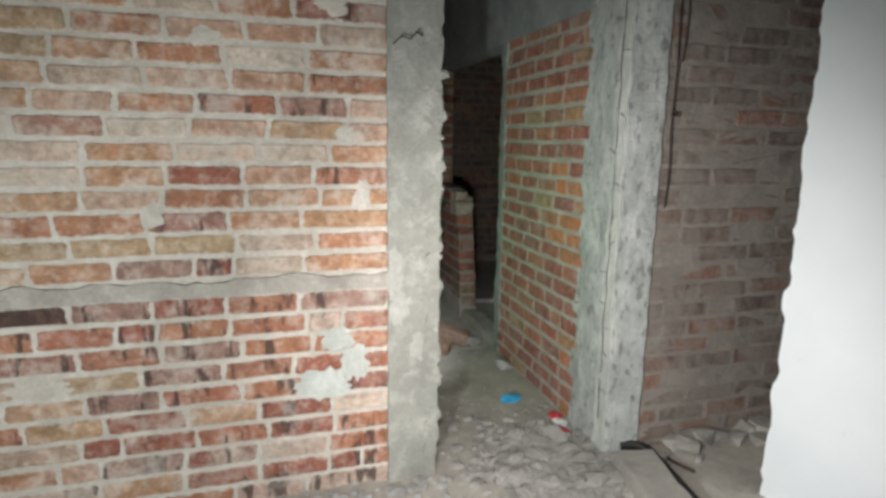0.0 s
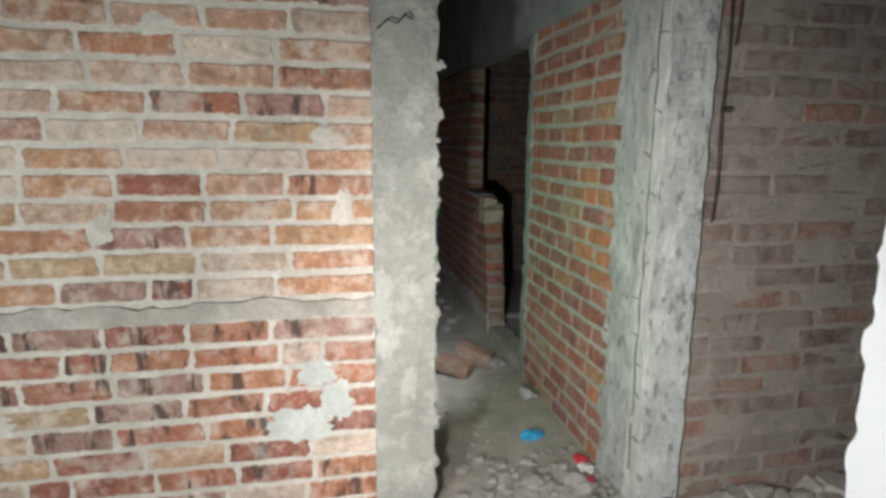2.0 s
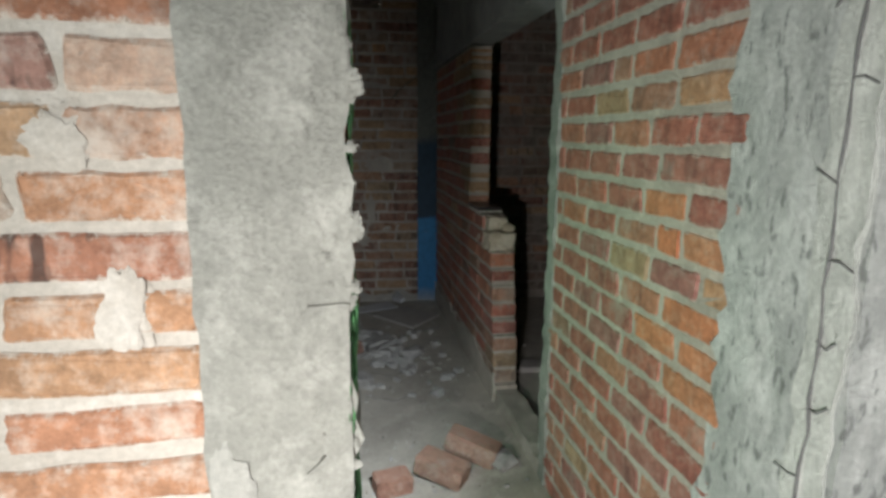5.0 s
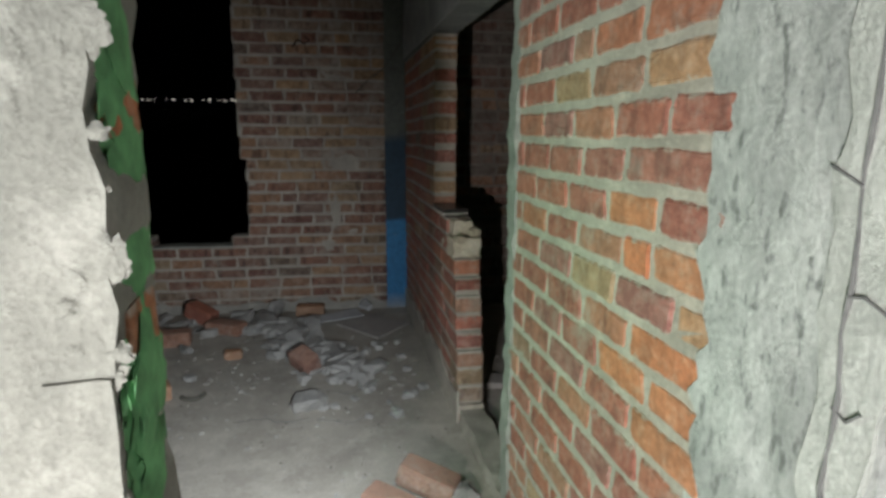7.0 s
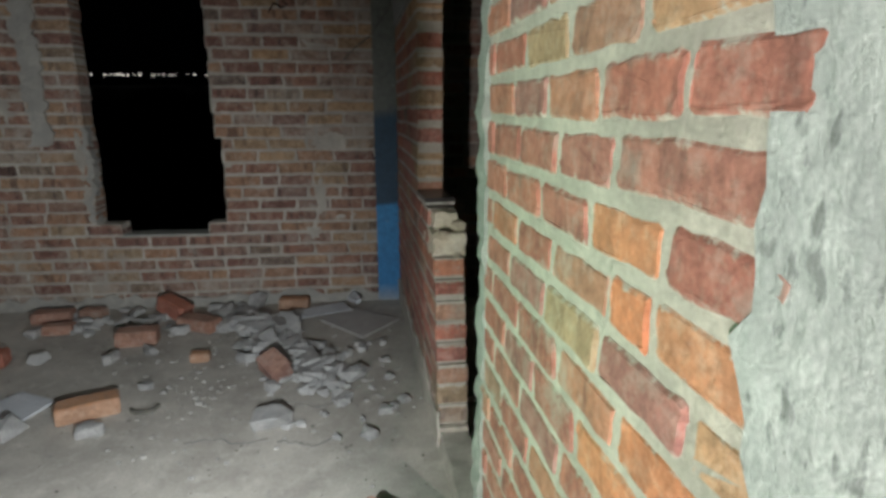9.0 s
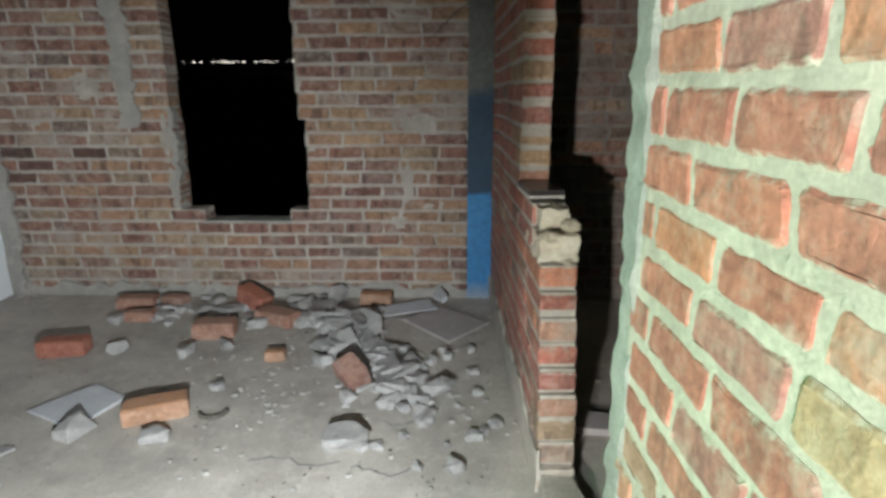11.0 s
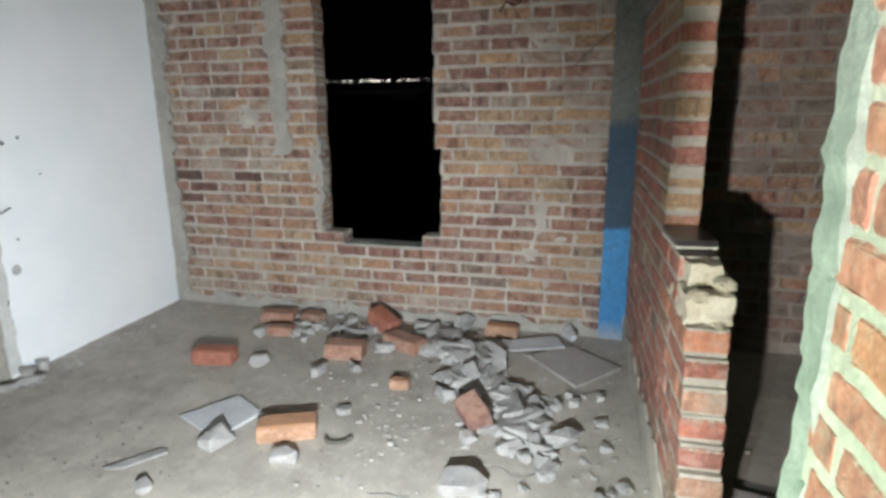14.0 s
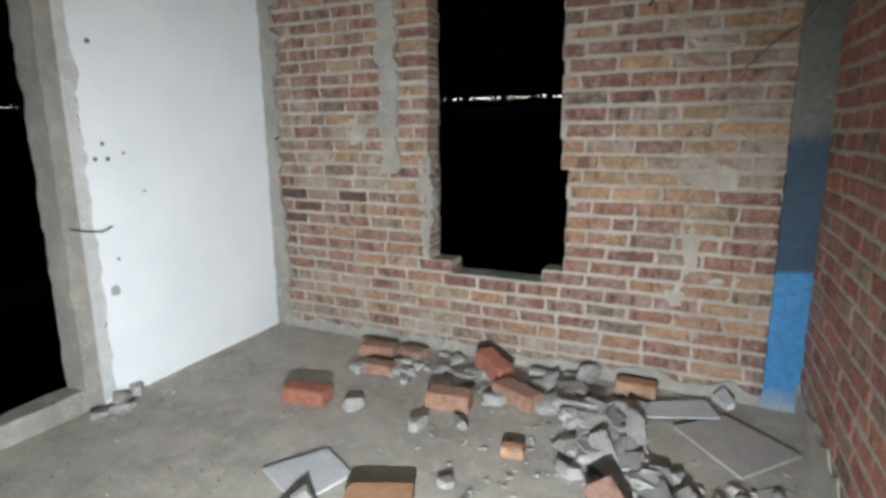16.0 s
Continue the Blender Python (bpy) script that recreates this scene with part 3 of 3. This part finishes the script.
# white wall with the opening to the night
white = part("wall_white", rough_box(-2.06, -1.905, 4.64, 6.06, 0, 2.55, 0.05, 0.003, 0.012, sides=("y0",)), WHITE, smooth=True)
tagged(white, "white plastered wall with small knocked holes", "wall", kind="structure")
tagged(part("door_jamb", rough_box(-2.06, -1.915, 4.55, 4.637, 0, 2.55, 0.03, 0.006, 0.012, sides=("y0",)), SMEAR, smooth=True), "bare grey concrete edge of the opening", "jamb", kind="structure")
tagged(part("door_sill", rough_box(-2.06, -1.93, 3.2, 4.57, -0.02, 0.11, 0.04, 0.005, 0.006, sides=("z1",)), CEMENT, smooth=True), "low rough cement sill of the opening", "sill", kind="structure")
tagged(part("wall_white_south", box(-2.06, -1.91, 2.16, 3.2, 0, 2.55), WHITE), "white plastered wall", "wall", kind="structure")
for y, z, r, mat in ((4.783, 1.791, 0.016, HOLE), (4.793, 1.311, 0.012, HOLE), (4.747, 1.239, 0.014, HOLE), (4.813, 1.236, 0.013, HOLE), (4.904, 1.26, 0.009, HOLE),
                     (5.001, 1.06, 0.006, HOLE), (4.805, 0.731, 0.008, HOLE), (4.767, 0.57, 0.032, PATCH)):
    bm = bmesh.new()
    bmesh.ops.create_cone(bm, cap_ends=True, segments=11, radius1=r, radius2=r * 0.7, depth=0.012)
    for v in bm.verts:
        v.co.xy *= 1 + 0.25 * noise.noise(v.co * 60 + Vector((y * 9, z * 7, 0)))
    p = part("plaster_patch" if mat is PATCH else "hole", bm, mat, white, "grey filler patch" if mat is PATCH else "dark knocked hole")
    p.matrix_local = pose(-1.905, y, z, 0, 90, 0)

part("bare_edge", rough_box(-1.91, -1.9015, 4.630, 4.700, 0.02, 2.5, 0.012, 0.002, 0.03, sides=("y1",)), DULL_WHITE, white, "greyed chipped edge of the plaster", smooth=True)

# the white wall beside the starting point, and the walls that close the place
near_white = part("wall_white_near", rough_box(1.74, 1.88, -2.6, 1.56, 0, 2.55, 0.032, 0.003, 0.022, sides=("y1",)), WHITE, smooth=True)
tagged(near_white, "white plastered wall with a broken ragged end", "wall", kind="structure")
for name, dims in (("wall_west", (-2.25, -2.1, -2.6, 2.16, 0, 2.55)), ("wall_south", (-2.1, 1.74, -2.75, -2.6, 0, 2.55)), ("wall_east", (3.5, 3.65, -2.6, 6.0, 0, 2.55)),
                   ("wall_south_east", (1.88, 3.5, 0.2, 0.35, 0, 2.55))):
    tagged(part(name, box(*dims), SMEAR), "plain grey rendered wall", "wall", kind="structure")

# ---- the night outside ----
bm = bmesh.new()
bmesh.ops.create_circle(bm, cap_ends=True, segments=64, radius=3500)
ground = part("ground", bm, EARTH)
ground.location.z = -3.2
tagged(ground, "dark ground at night", "ground", kind="structure")


def glow(name, colour, strength):
    mat = bpy.data.materials.new(name)
    mat.use_nodes = True
    b = mat.node_tree.nodes["Principled BSDF"]
    b.inputs["Base Color"].default_value = (0, 0, 0, 1)
    b.inputs["Emission Color"].default_value, b.inputs["Emission Strength"].default_value = (*colour, 1), strength
    return mat


rng = random.Random(77)
bm = bmesh.new()
for i in range(190):
    a = radians(96 + 62 * (i + rng.uniform(-0.5, 0.5)) / 190)
    if rng.random() < 0.22:
        continue
    far = 300 / max(0.45, math.sin(a))
    rise = 0.0523 - 0.000359 * (math.degrees(a) - 102)
    c = Vector((far * math.cos(a), far * math.sin(a), 1.34 + far * rise + rng.uniform(-0.25, 0.25)))
    r = rng.uniform(0.2, 0.5)
    bmesh.ops.create_icosphere(bm, subdivisions=1, radius=r, matrix=Matrix.Translation(c))
city = part("town_lights", bm, glow("town_lamp_glow", (1.0, 0.93, 0.82), 0.45))
tagged(city, "row of distant white town lights on a dark hillside", "town lights", kind="stuff")
bm = bmesh.new()
ring = []
for i in range(81):
    a = radians(80 + 100 * i / 80)
    far = 330
    ring.append([bm.verts.new((r * math.cos(a), r * math.sin(a), z)) for r, z in ((150, -3.4), (far, 16 + 0.03 * far * math.cos(a)), (900, 20), (1000, -3.4))])
for u, v in zip(ring, ring[1:]):
    for k in range(3):
        bm.faces.new((u[k], u[k + 1], v[k + 1], v[k]))
tagged(part("hillside", bm, EARTH), "black hillside under the night sky", "hill", kind="structure")

# ---- loose things ----
def thing(name, bm, material, m, label, category, group="", smooth=False):
    ob = part(name, bm, material, None, "", smooth)
    ob.matrix_world = m
    return tagged(ob, label, category, group)


def loose_brick(x, y, rz, size, material, label, rng, tilt=(0, 0), z=0.0, chip=0.3):
    """A brick off the wall: worn edges, a broken corner."""
    sx, sy, sz = size
    bm = bmesh.new()
    bmesh.ops.create_cube(bm, size=1)
    bmesh.ops.scale(bm, vec=size, verts=bm.verts)
    bmesh.ops.bevel(bm, geom=bm.edges[:], offset=0.007, segments=2, affect="EDGES")
    for s in range(2):
        d = Vector((rng.choice((-1, 1)) * sy, rng.choice((-1, 1)) * sx, rng.uniform(0.2, 1) * sx * 0.6)).normalized()
        far = max(v.co.dot(d) for v in bm.verts)
        cut = bmesh.ops.bisect_plane(bm, geom=bm.verts[:] + bm.edges[:] + bm.faces[:], plane_co=d * far * (1 - chip * rng.uniform(0.15, 0.5)), plane_no=d, clear_outer=True)
        bmesh.ops.contextual_create(bm, geom=[e for e in cut["geom_cut"] if isinstance(e, bmesh.types.BMEdge)])
    for v in bm.verts:
        v.co += 0.003 * noise.noise_vector(v.co * 40 + Vector((x * 5, y * 5, 0)))
    turn = pose(0, 0, 0, tilt[0], tilt[1], rz)
    low = min((turn @ v.co).z for v in bm.verts)
    return thing("loose_brick", bm, material, pose(x, y, z - low - 0.002, tilt[0], tilt[1], rz), label, "brick", "bricks lying on the floor")


rng = random.Random(9)
for args in (
    (-0.97, 5.06, 8, (0.23, 0.11, 0.085), CLEAN_RED, "clean red brick lying on the dusty floor"),
    (-0.20, 4.44, 22, (0.25, 0.115, 0.08), LOOSE_ORANGE, "orange brick lying beside a grey board"),
    (-0.27, 5.28, 5, (0.22, 0.12, 0.09), LOOSE, "worn red brick lying among rubble"),
    (-0.17, 5.68, -30, (0.21, 0.11, 0.10), CLEAN_RED, "red brick leaning in the rubble", (0, 18)),
    (0.03, 5.46, -28, (0.26, 0.12, 0.08), LOOSE, "dusty brown brick lying among rubble"),
    (0.58, 5.76, -5, (0.20, 0.10, 0.08), LOOSE_ORANGE, "light brown brick at the foot of the wall"),
    (-0.93, 5.74, 4, (0.23, 0.11, 0.075), LOOSE, "dusty brown brick at the foot of the wall"),
    (-0.70, 5.76, -12, (0.15, 0.10, 0.07), LOOSE, "broken brown brick at the foot of the wall"),
    (-0.80, 5.52, 3, (0.17, 0.09, 0.06), LOOSE, "flat broken red brick on the floor"),
    (0.15, 4.97, 2, (0.10, 0.06, 0.05), LOOSE_ORANGE, "small orange brick end on the floor"),
    (0.58, 4.68, -50, (0.16, 0.11, 0.09), LOOSE, "cement-crusted brick lying on its edge", (20, 15)),
    (0.93, 3.31, -35, (0.20, 0.11, 0.08), LOOSE, "dusty red brick on the passage floor", (0, 10)),
    (1.08, 3.43, -30, (0.22, 0.11, 0.085), LOOSE, "dusty red brick on the passage floor", (0, 14)),
    (0.73, 3.27, 12, (0.14, 0.10, 0.07), LOOSE, "dusty broken brick on the passage floor"),
):
    loose_brick(args[0], args[1], args[2], args[3], args[4], args[5], rng, args[6] if len(args) > 6 else (0, 0))

CHUNKS = [(0.62, 4.20, 0.13, 0.10, 0.07), (-0.46, 4.31, 0.095, 0.08, 0.065), (1.26, 2.95, 0.07, 0.07, 0.05), (1.19, 3.36, 0.09, 0.07, 0.05), (-0.03, 4.66, 0.05, 0.05, 0.03),
          (-0.55, 3.98, 0.06, 0.05, 0.035), (0.78, 4.60, 0.09, 0.07, 0.06), (-0.12, 4.26, 0.08, 0.06, 0.045), (-0.32, 5.02, 0.08, 0.06, 0.05), (-0.71, 5.08, 0.08, 0.06, 0.04),
          (-0.15, 5.12, 0.09, 0.06, 0.04), (0.92, 4.39, 0.09, 0.06, 0.03), (0.28, 5.60, 0.15, 0.11, 0.06), (0.33, 5.78, 0.12, 0.08, 0.10), (0.12, 5.72, 0.10, 0.08, 0.06), (-1.84, 4.66, 0.10, 0.07, 0.05), (-1.86, 4.78, 0.07, 0.05, 0.05), (-1.76, 4.62, 0.09, 0.05, 0.035), (-1.80, 4.52, 0.06, 0.05, 0.04)]
for x, y, sx, sy, sz in CHUNKS:
    thing("rubble_chunk", chunk(sx * 1.25, sy * 1.25, sz * 1.2, rng), CHUNK, pose(x, y, 0.0, 0, 0, rng.uniform(0, 360)), "pale grey lump of broken mortar on the floor", "rubble", "mortar lumps on the floor")
for i in range(85):
    u = rng.random()
    x, y = 0.34 + 0.5 * u + rng.gauss(0, 0.09), 5.55 - 0.95 * u + rng.gauss(0, 0.09)
    s = rng.uniform(0.04, 0.13) * (1.1 - 0.35 * u)
    thing("rubble_chunk", chunk(s * 1.4, s, s * rng.uniform(0.35, 0.7), rng), CHUNK, pose(x, y, 0.0, rng.uniform(-14, 14), rng.uniform(-14, 14), rng.uniform(0, 360)), "pale grey lump of broken mortar in a heap", "rubble", "mortar lumps on the floor")
for i in range(40):
    x, y = rng.uniform(0.55, 1.22), rng.uniform(4.05, 5.1)
    s = rng.uniform(0.025, 0.06)
    thing("rubble_chunk", chunk(s * 1.3, s, s * 0.75, rng), CHUNK, pose(x, y, 0, 0, 0, rng.uniform(0, 360)), "small pale lump of broken mortar on the floor", "rubble", "mortar lumps on the floor")
for i in range(60):
    x, y = rng.uniform(-0.95, 0.45), 5.62 + rng.gauss(0, 0.12)
    s = rng.uniform(0.03, 0.09)
    thing("rubble_chunk", chunk(s * 1.3, s, s * 0.6, rng), CHUNK, pose(x, y, 0, 0, 0, rng.uniform(0, 360)), "pale grey lump of broken mortar among bricks", "rubble", "mortar lumps on the floor")
for i in range(16):
    x, y = rng.uniform(1.5, 2.2), 1.90 + rng.gauss(0, 0.03)
    s = rng.uniform(0.05, 0.11)
    thing("rubble_chunk", chunk(s * 1.3, s, s * 0.7, rng), SMEAR, pose(x, y, 0, 0, 0, rng.uniform(0, 360)), "dusty grey lump of rubble along the wall", "rubble", "mortar lumps on the floor")


for i in range(26):
    u = rng.random()
    x, y = 0.40 + 0.42 * u + rng.gauss(0, 0.07), 5.50 - 0.85 * u + rng.gauss(0, 0.07)
    a, b, h = rng.uniform(0.09, 0.19), rng.uniform(0.06, 0.12), rng.uniform(0.012, 0.028)
    m = pose(0, 0, 0, rng.uniform(-32, 32), rng.uniform(-26, 26), rng.uniform(0, 360))
    bm = chunk(a * 1.3, b * 1.3, h, rng, 22)
    low = min((m @ v.co).z for v in bm.verts)
    thing("rubble_shard", bm, CHUNK, pose(x, y, 0.02 * rng.random() - low) @ m, "flat grey shard of render tilted in the rubble heap", "rubble", "shards in the rubble heap")


def gravel(name, count, place, size, material, label, seed):
    r = random.Random(seed)
    verts, faces = [], []
    for _ in range(count):
        x, y = place(r)
        s = r.uniform(*size) * (2.0 if r.random() < 0.06 else 1)
        n0 = len(verts)
        k = 5
        a0 = r.uniform(0, 6.28)
        for z, w in ((-0.1, 1.0), (0.45, 0.85)):
            for i in range(k):
                a = a0 + 6.283 * i / k + r.uniform(-0.3, 0.3)
                verts.append((x + s * w * math.cos(a) * r.uniform(0.7, 1.2), y + s * w * math.sin(a) * r.uniform(0.6, 1), s * z * r.uniform(0.7, 1.3) + 0.002))
        verts.append((x + s * 0.2, y, s * 0.75))
        for i in range(k):
            j = (i + 1) % k
            faces.append((n0 + i, n0 + j, n0 + k + j, n0 + k + i))
            faces.append((n0 + k + i, n0 + k + j, n0 + 2 * k))
    me = bpy.data.meshes.new(name)
    me.from_pydata(verts, [], faces)
    me.materials.append(material)
    return tagged(new(name, me), label, "rubble", kind="stuff")


gravel("gravel", 1300, lambda r: (r.gauss(1.10, 0.17), r.gauss(1.95, 0.17)), (0.008, 0.032), GRIT, "heap of pale mortar crumbs before the doorway", 1)
gravel("gravel", 260, lambda r: (r.uniform(0.6, 1.3), r.uniform(2.1, 3.6)), (0.003, 0.010), CHUNK, "fine mortar crumbs on the passage floor", 2)
gravel("gravel", 330, lambda r: (r.gauss(0.50, 0.42), r.gauss(4.75, 0.48)), (0.004, 0.015), GRIT, "mortar crumbs scattered on the room floor", 3)
gravel("gravel", 350, lambda r: (r.uniform(-1.8, 1.25), r.uniform(3.3, 5.9)), (0.002, 0.008), GRIT, "fine grit scattered on the room floor", 4)
gravel("gravel", 420, lambda r: (r.uniform(-1.7, 1.25), r.uniform(3.2, 5.4)), (0.002, 0.007), SCRAP, "dark specks of grit on the room floor", 7)
gravel("gravel", 260, lambda r: (r.uniform(-1.5, 0.6), r.gauss(1.93, 0.05)), (0.008, 0.026), CHUNK, "mortar crumbs along the foot of the brick wall", 5)
gravel("gravel", 250, lambda r: (r.uniform(-1.88, -1.7), r.uniform(4.5, 6.0)), (0.003, 0.012), CHUNK, "plaster crumbs along the white wall", 6)


def board(points, thick, material, label, z=0.006, bend=0.0):
    bm = bmesh.new()
    top = [bm.verts.new((x, y, z + thick + bend * i)) for i, (x, y) in enumerate(points)]
    low = [bm.verts.new((x, y, z + bend * i)) for i, (x, y) in enumerate(points)]
    bm.faces.new(top)
    bm.faces.new(low[::-1])
    for i in range(len(top)):
        j = (i + 1) % len(top)
        bm.faces.new((top[j], top[i], low[i], low[j]))
    bmesh.ops.recalc_face_normals(bm, faces=bm.faces)
    ob = part("broken_board", bm, material)
    return tagged(ob, label, "board", "broken boards on the floor")


board([(-0.76, 4.47), (-0.485, 4.33), (-0.40, 4.58), (-0.60, 4.70)], 0.010, SHEET, "pale grey broken board lying on the floor")
board([(0.77, 5.46), (1.03, 5.13), (1.27, 5.40), (0.99, 5.66)], 0.012, DULL_SHEET, "large grey broken board beside the rubble heap", 0.008)
board([(0.40, 5.56), (0.47, 5.43), (0.97, 5.60), (0.91, 5.76)], 0.006, SHEET, "grey broken board lying on the rubble", 0.014, 0.005)
board([(0.94, 5.78), (1.00, 5.66), (1.03, 5.67), (0.99, 5.82)], 0.03, SHEET, "narrow grey board scrap standing in the rubble", 0.03, 0.012)
board([(1.48, 4.28), (1.80, 4.24), (1.82, 4.34), (1.50, 4.42)], 0.03, DULL_SHEET, "grey board on the floor of the next room")
board([(-0.80, 4.05), (-0.72, 4.07), (-0.62, 4.20), (-0.66, 4.22)], 0.008, CHUNK, "thin pale splinter of plaster on the floor")

plank = part("concrete_beam_piece", rough_box(-0.078, 0.078, -0.42, 0.36, 0, 0.085, 0.04, 0.005, 0.008, sides=("x0", "x1", "z1")), SMEAR, smooth=True)
plank.matrix_world = pose(1.295, 1.49, 0, 0, 0, -11)
tagged(plank, "grey concrete beam piece lying on the floor", "beam")

hose = part("rubber_hose", tube([(1.385, 1.965, 0.03), (1.43, 1.955, 0.035), (1.478, 1.93, 0.03), (1.492, 1.87, 0.022), (1.475, 1.77, 0.02), (1.455, 1.66, 0.02), (1.44, 1.55, 0.02), (1.42, 1.40, 0.02), (1.41, 1.2, 0.02)], 0.021, 9), SCRAP_BLACK, smooth=True)
tagged(hose, "black rubber hose lying beside the concrete beam piece", "hose")
stick = part("thin_stick", tube([(1.50, 1.93, 0.035), (1.54, 1.83, 0.02), (1.585, 1.74, 0.012)], 0.007, 6), RUST)
tagged(stick, "short dark stick lying on the dusty floor", "stick")

# a bare bar that hangs before the greyed wall
bar = part("steel_bar", tube([(1.50 + 0.006 * math.sin(i * 1.3), 1.955 + 0.004 * math.cos(i), 1.06 + i * 0.0905) for i in range(17)], 0.0032), RUST)
tagged(bar, "thin rusty steel bar hanging before the wall", "steel bar")
part("wire_knot", tube([(1.49, 1.95, 1.42), (1.512, 1.943, 1.425), (1.505, 1.962, 1.435), (1.488, 1.953, 1.428), (1.525, 1.946, 1.418)], 0.004, 5), RUST, bar, "twisted tie wire")
bar = part("steel_bar", tube([(1.525 + 0.01 * math.sin(i * 0.9), 1.958, 1.62 + i * 0.09) for i in range(11)], 0.0028), RUST)
tagged(bar, "second thin rusty bar hanging before the wall", "steel bar")
wire = part("tie_wire", tube([(0.40, 1.985, 1.63), (0.43, 1.975, 1.655), (0.455, 1.972, 1.645), (0.48, 1.97, 1.67), (0.50, 1.985, 1.66)], 0.003, 5), RUST)
tagged(wire, "bent tie wire sticking out of the jamb", "wire")
wire = part("tie_wire", tube([(-1.91, 4.58, 0.92), (-1.885, 4.64, 0.90), (-1.88, 4.72, 0.885), (-1.885, 4.78, 0.905)], 0.004, 5), RUST)
tagged(wire, "bent wire sticking out beside the white wall", "wire")
wire = part("tie_wire", tube([(0.52, 5.885, 1.93), (0.56, 5.86, 1.98), (0.60, 5.85, 1.95), (0.64, 5.86, 1.97), (0.61, 5.84, 2.0)], 0.006, 5), RUST)
tagged(wire, "bent wire sticking out of the back wall", "wire")
wire = part("loose_cable", tube([(0.95, 5.86, 1.62), (1.05, 5.845, 1.72), (1.16, 5.82, 1.80), (1.28, 5.80, 1.98), (1.30, 5.79, 2.3)], 0.004, 5), SCRAP)
tagged(wire, "thin dark cable along the corner", "cable")

# the slab of tile and the mortar on the broken wall end
tile = part("tile", rough_box(-0.065, 0.065, -0.11, 0.11, 0.006, 0.026, 0.03, 0.001, 0.0), DARK_TILE)
tile.matrix_world = pose(CW_X + 0.06, 4.50, 0.93, 2, 0, 4)
part("tile_body", rough_box(-0.066, 0.066, -0.112, 0.112, -0.006, 0.005, 0.03, 0.001, 0.0), PALE_EDGE, tile, "pale tile underside")
tagged(tile, "dark glazed tile lying on the broken wall", "tile")
for y0, z0, z1, inset, seed in ((4.115, 0.752, 0.845, 0.0, 1), (4.20, 0.848, 0.918, 0.012, 2)):
    block = part("mortar_block", rough_box(CW_X + inset, CW_X + 0.122 - 0.6 * inset, y0, 4.45, z0, z1, 0.014, 0.012, 0.014, scale=20.0 + seed, sides=("y0", "x1")), CREAM, half_wall, "cream mortar block", smooth=True)
    block.matrix_world = pose(0, 0, 0)
for n, (x, y, z) in enumerate(((0.11, 4.17, 0.87), (0.09, 4.12, 0.75), (0.03, 4.13, 0.84))):
    blob("mortar_lump", half_wall, (CW_X + x, y, z), (0.030, 0.034, 0.022), CREAM, "cream mortar lump", n + 200)
kerb = part("wall_footing", rough_box(CW_X - 0.004, CW_X + 0.112, 3.262, 3.965, -0.01, 0.065, 0.03, 0.007, 0.012, sides=("x0", "x1", "z1")), FLOOR, smooth=True)
tagged(kerb, "low dusty concrete footing where the wall is broken away", "footing", kind="structure")
foot = part("wall_foot_render", rough_box(CW_X - 0.013, CW_X - 0.004, 3.95, 5.88, 0.0, 0.15, 0.025, 0.005, 0.07, sides=("z1",)), FLOOR, smooth=True)
tagged(foot, "dust and cement along the foot of the broken wall", "render", kind="structure")

# hair cracks of the floor
for n, (x, y, dx) in enumerate(((0.28, 4.12, 0.34), (0.66, 4.06, 0.22), (0.70, 4.38, 0.26), (1.02, 5.12, 0.20))):
    rr = random.Random(n + 70)
    crack = part("floor_crack", tube([(x + dx * k / 9, y + 0.014 * rr.uniform(-1, 1) + 0.03 * math.sin(k * 0.7 + n), 0.0045) for k in range(10)], 0.0024, 4), HOLE)
    tagged(crack, "thin dark crack in the concrete floor", "crack", kind="structure")

# litter
bag = bmesh.new()
bmesh.ops.create_icosphere(bag, subdivisions=3, radius=1)
for v in bag.verts:
    v.co *= 1 + 0.45 * noise.noise(v.co * 2.5)
    v.co = Vector((v.co.x * 0.055, v.co.y * 0.035, (v.co.z + 0.7) * 0.018))
thing("plastic_bag", bag, BLUE_PLASTIC, pose(1.13, 2.55, 0.0, 0, 0, 15), "crumpled bright blue plastic bag on the floor", "plastic bag")
for mat, x, y, name, label in ((RED_PLASTIC, 1.26, 2.32, "wrapper", "crumpled red wrapper on the floor"), (PAPER, 1.25, 2.25, "paper_scrap", "crumpled white paper scrap on the floor"),
                               (RED_PLASTIC, 1.22, 2.17, "wrapper", "flat red wrapper among mortar crumbs"), (BLUE_PLASTIC, 0.02, 1.86, "wrapper", "blue and white wrapper at the foot of the wall")):
    bm = bmesh.new()
    bmesh.ops.create_icosphere(bm, subdivisions=3, radius=1)
    for v in bm.verts:
        v.co *= 1 + 0.5 * noise.noise(v.co * 3 + Vector((x * 7, y * 3, 0)))
        v.co = Vector((v.co.x * 0.042, v.co.y * 0.026, (v.co.z + 0.7) * 0.016))
    thing(name, bm, mat, pose(x, y, 0, 0, 0, 360 * x), label, "litter")
arc = part("rubber_scrap", tube([(0.055 * math.cos(radians(a)), 0.055 * math.sin(radians(a)), 0.012) for a in range(200, 380, 15)], 0.011, 7), SCRAP)
arc.matrix_world = pose(0.03, 4.46, 0)
tagged(arc, "curved dark scrap of rubber beside a brick", "rubber scrap")
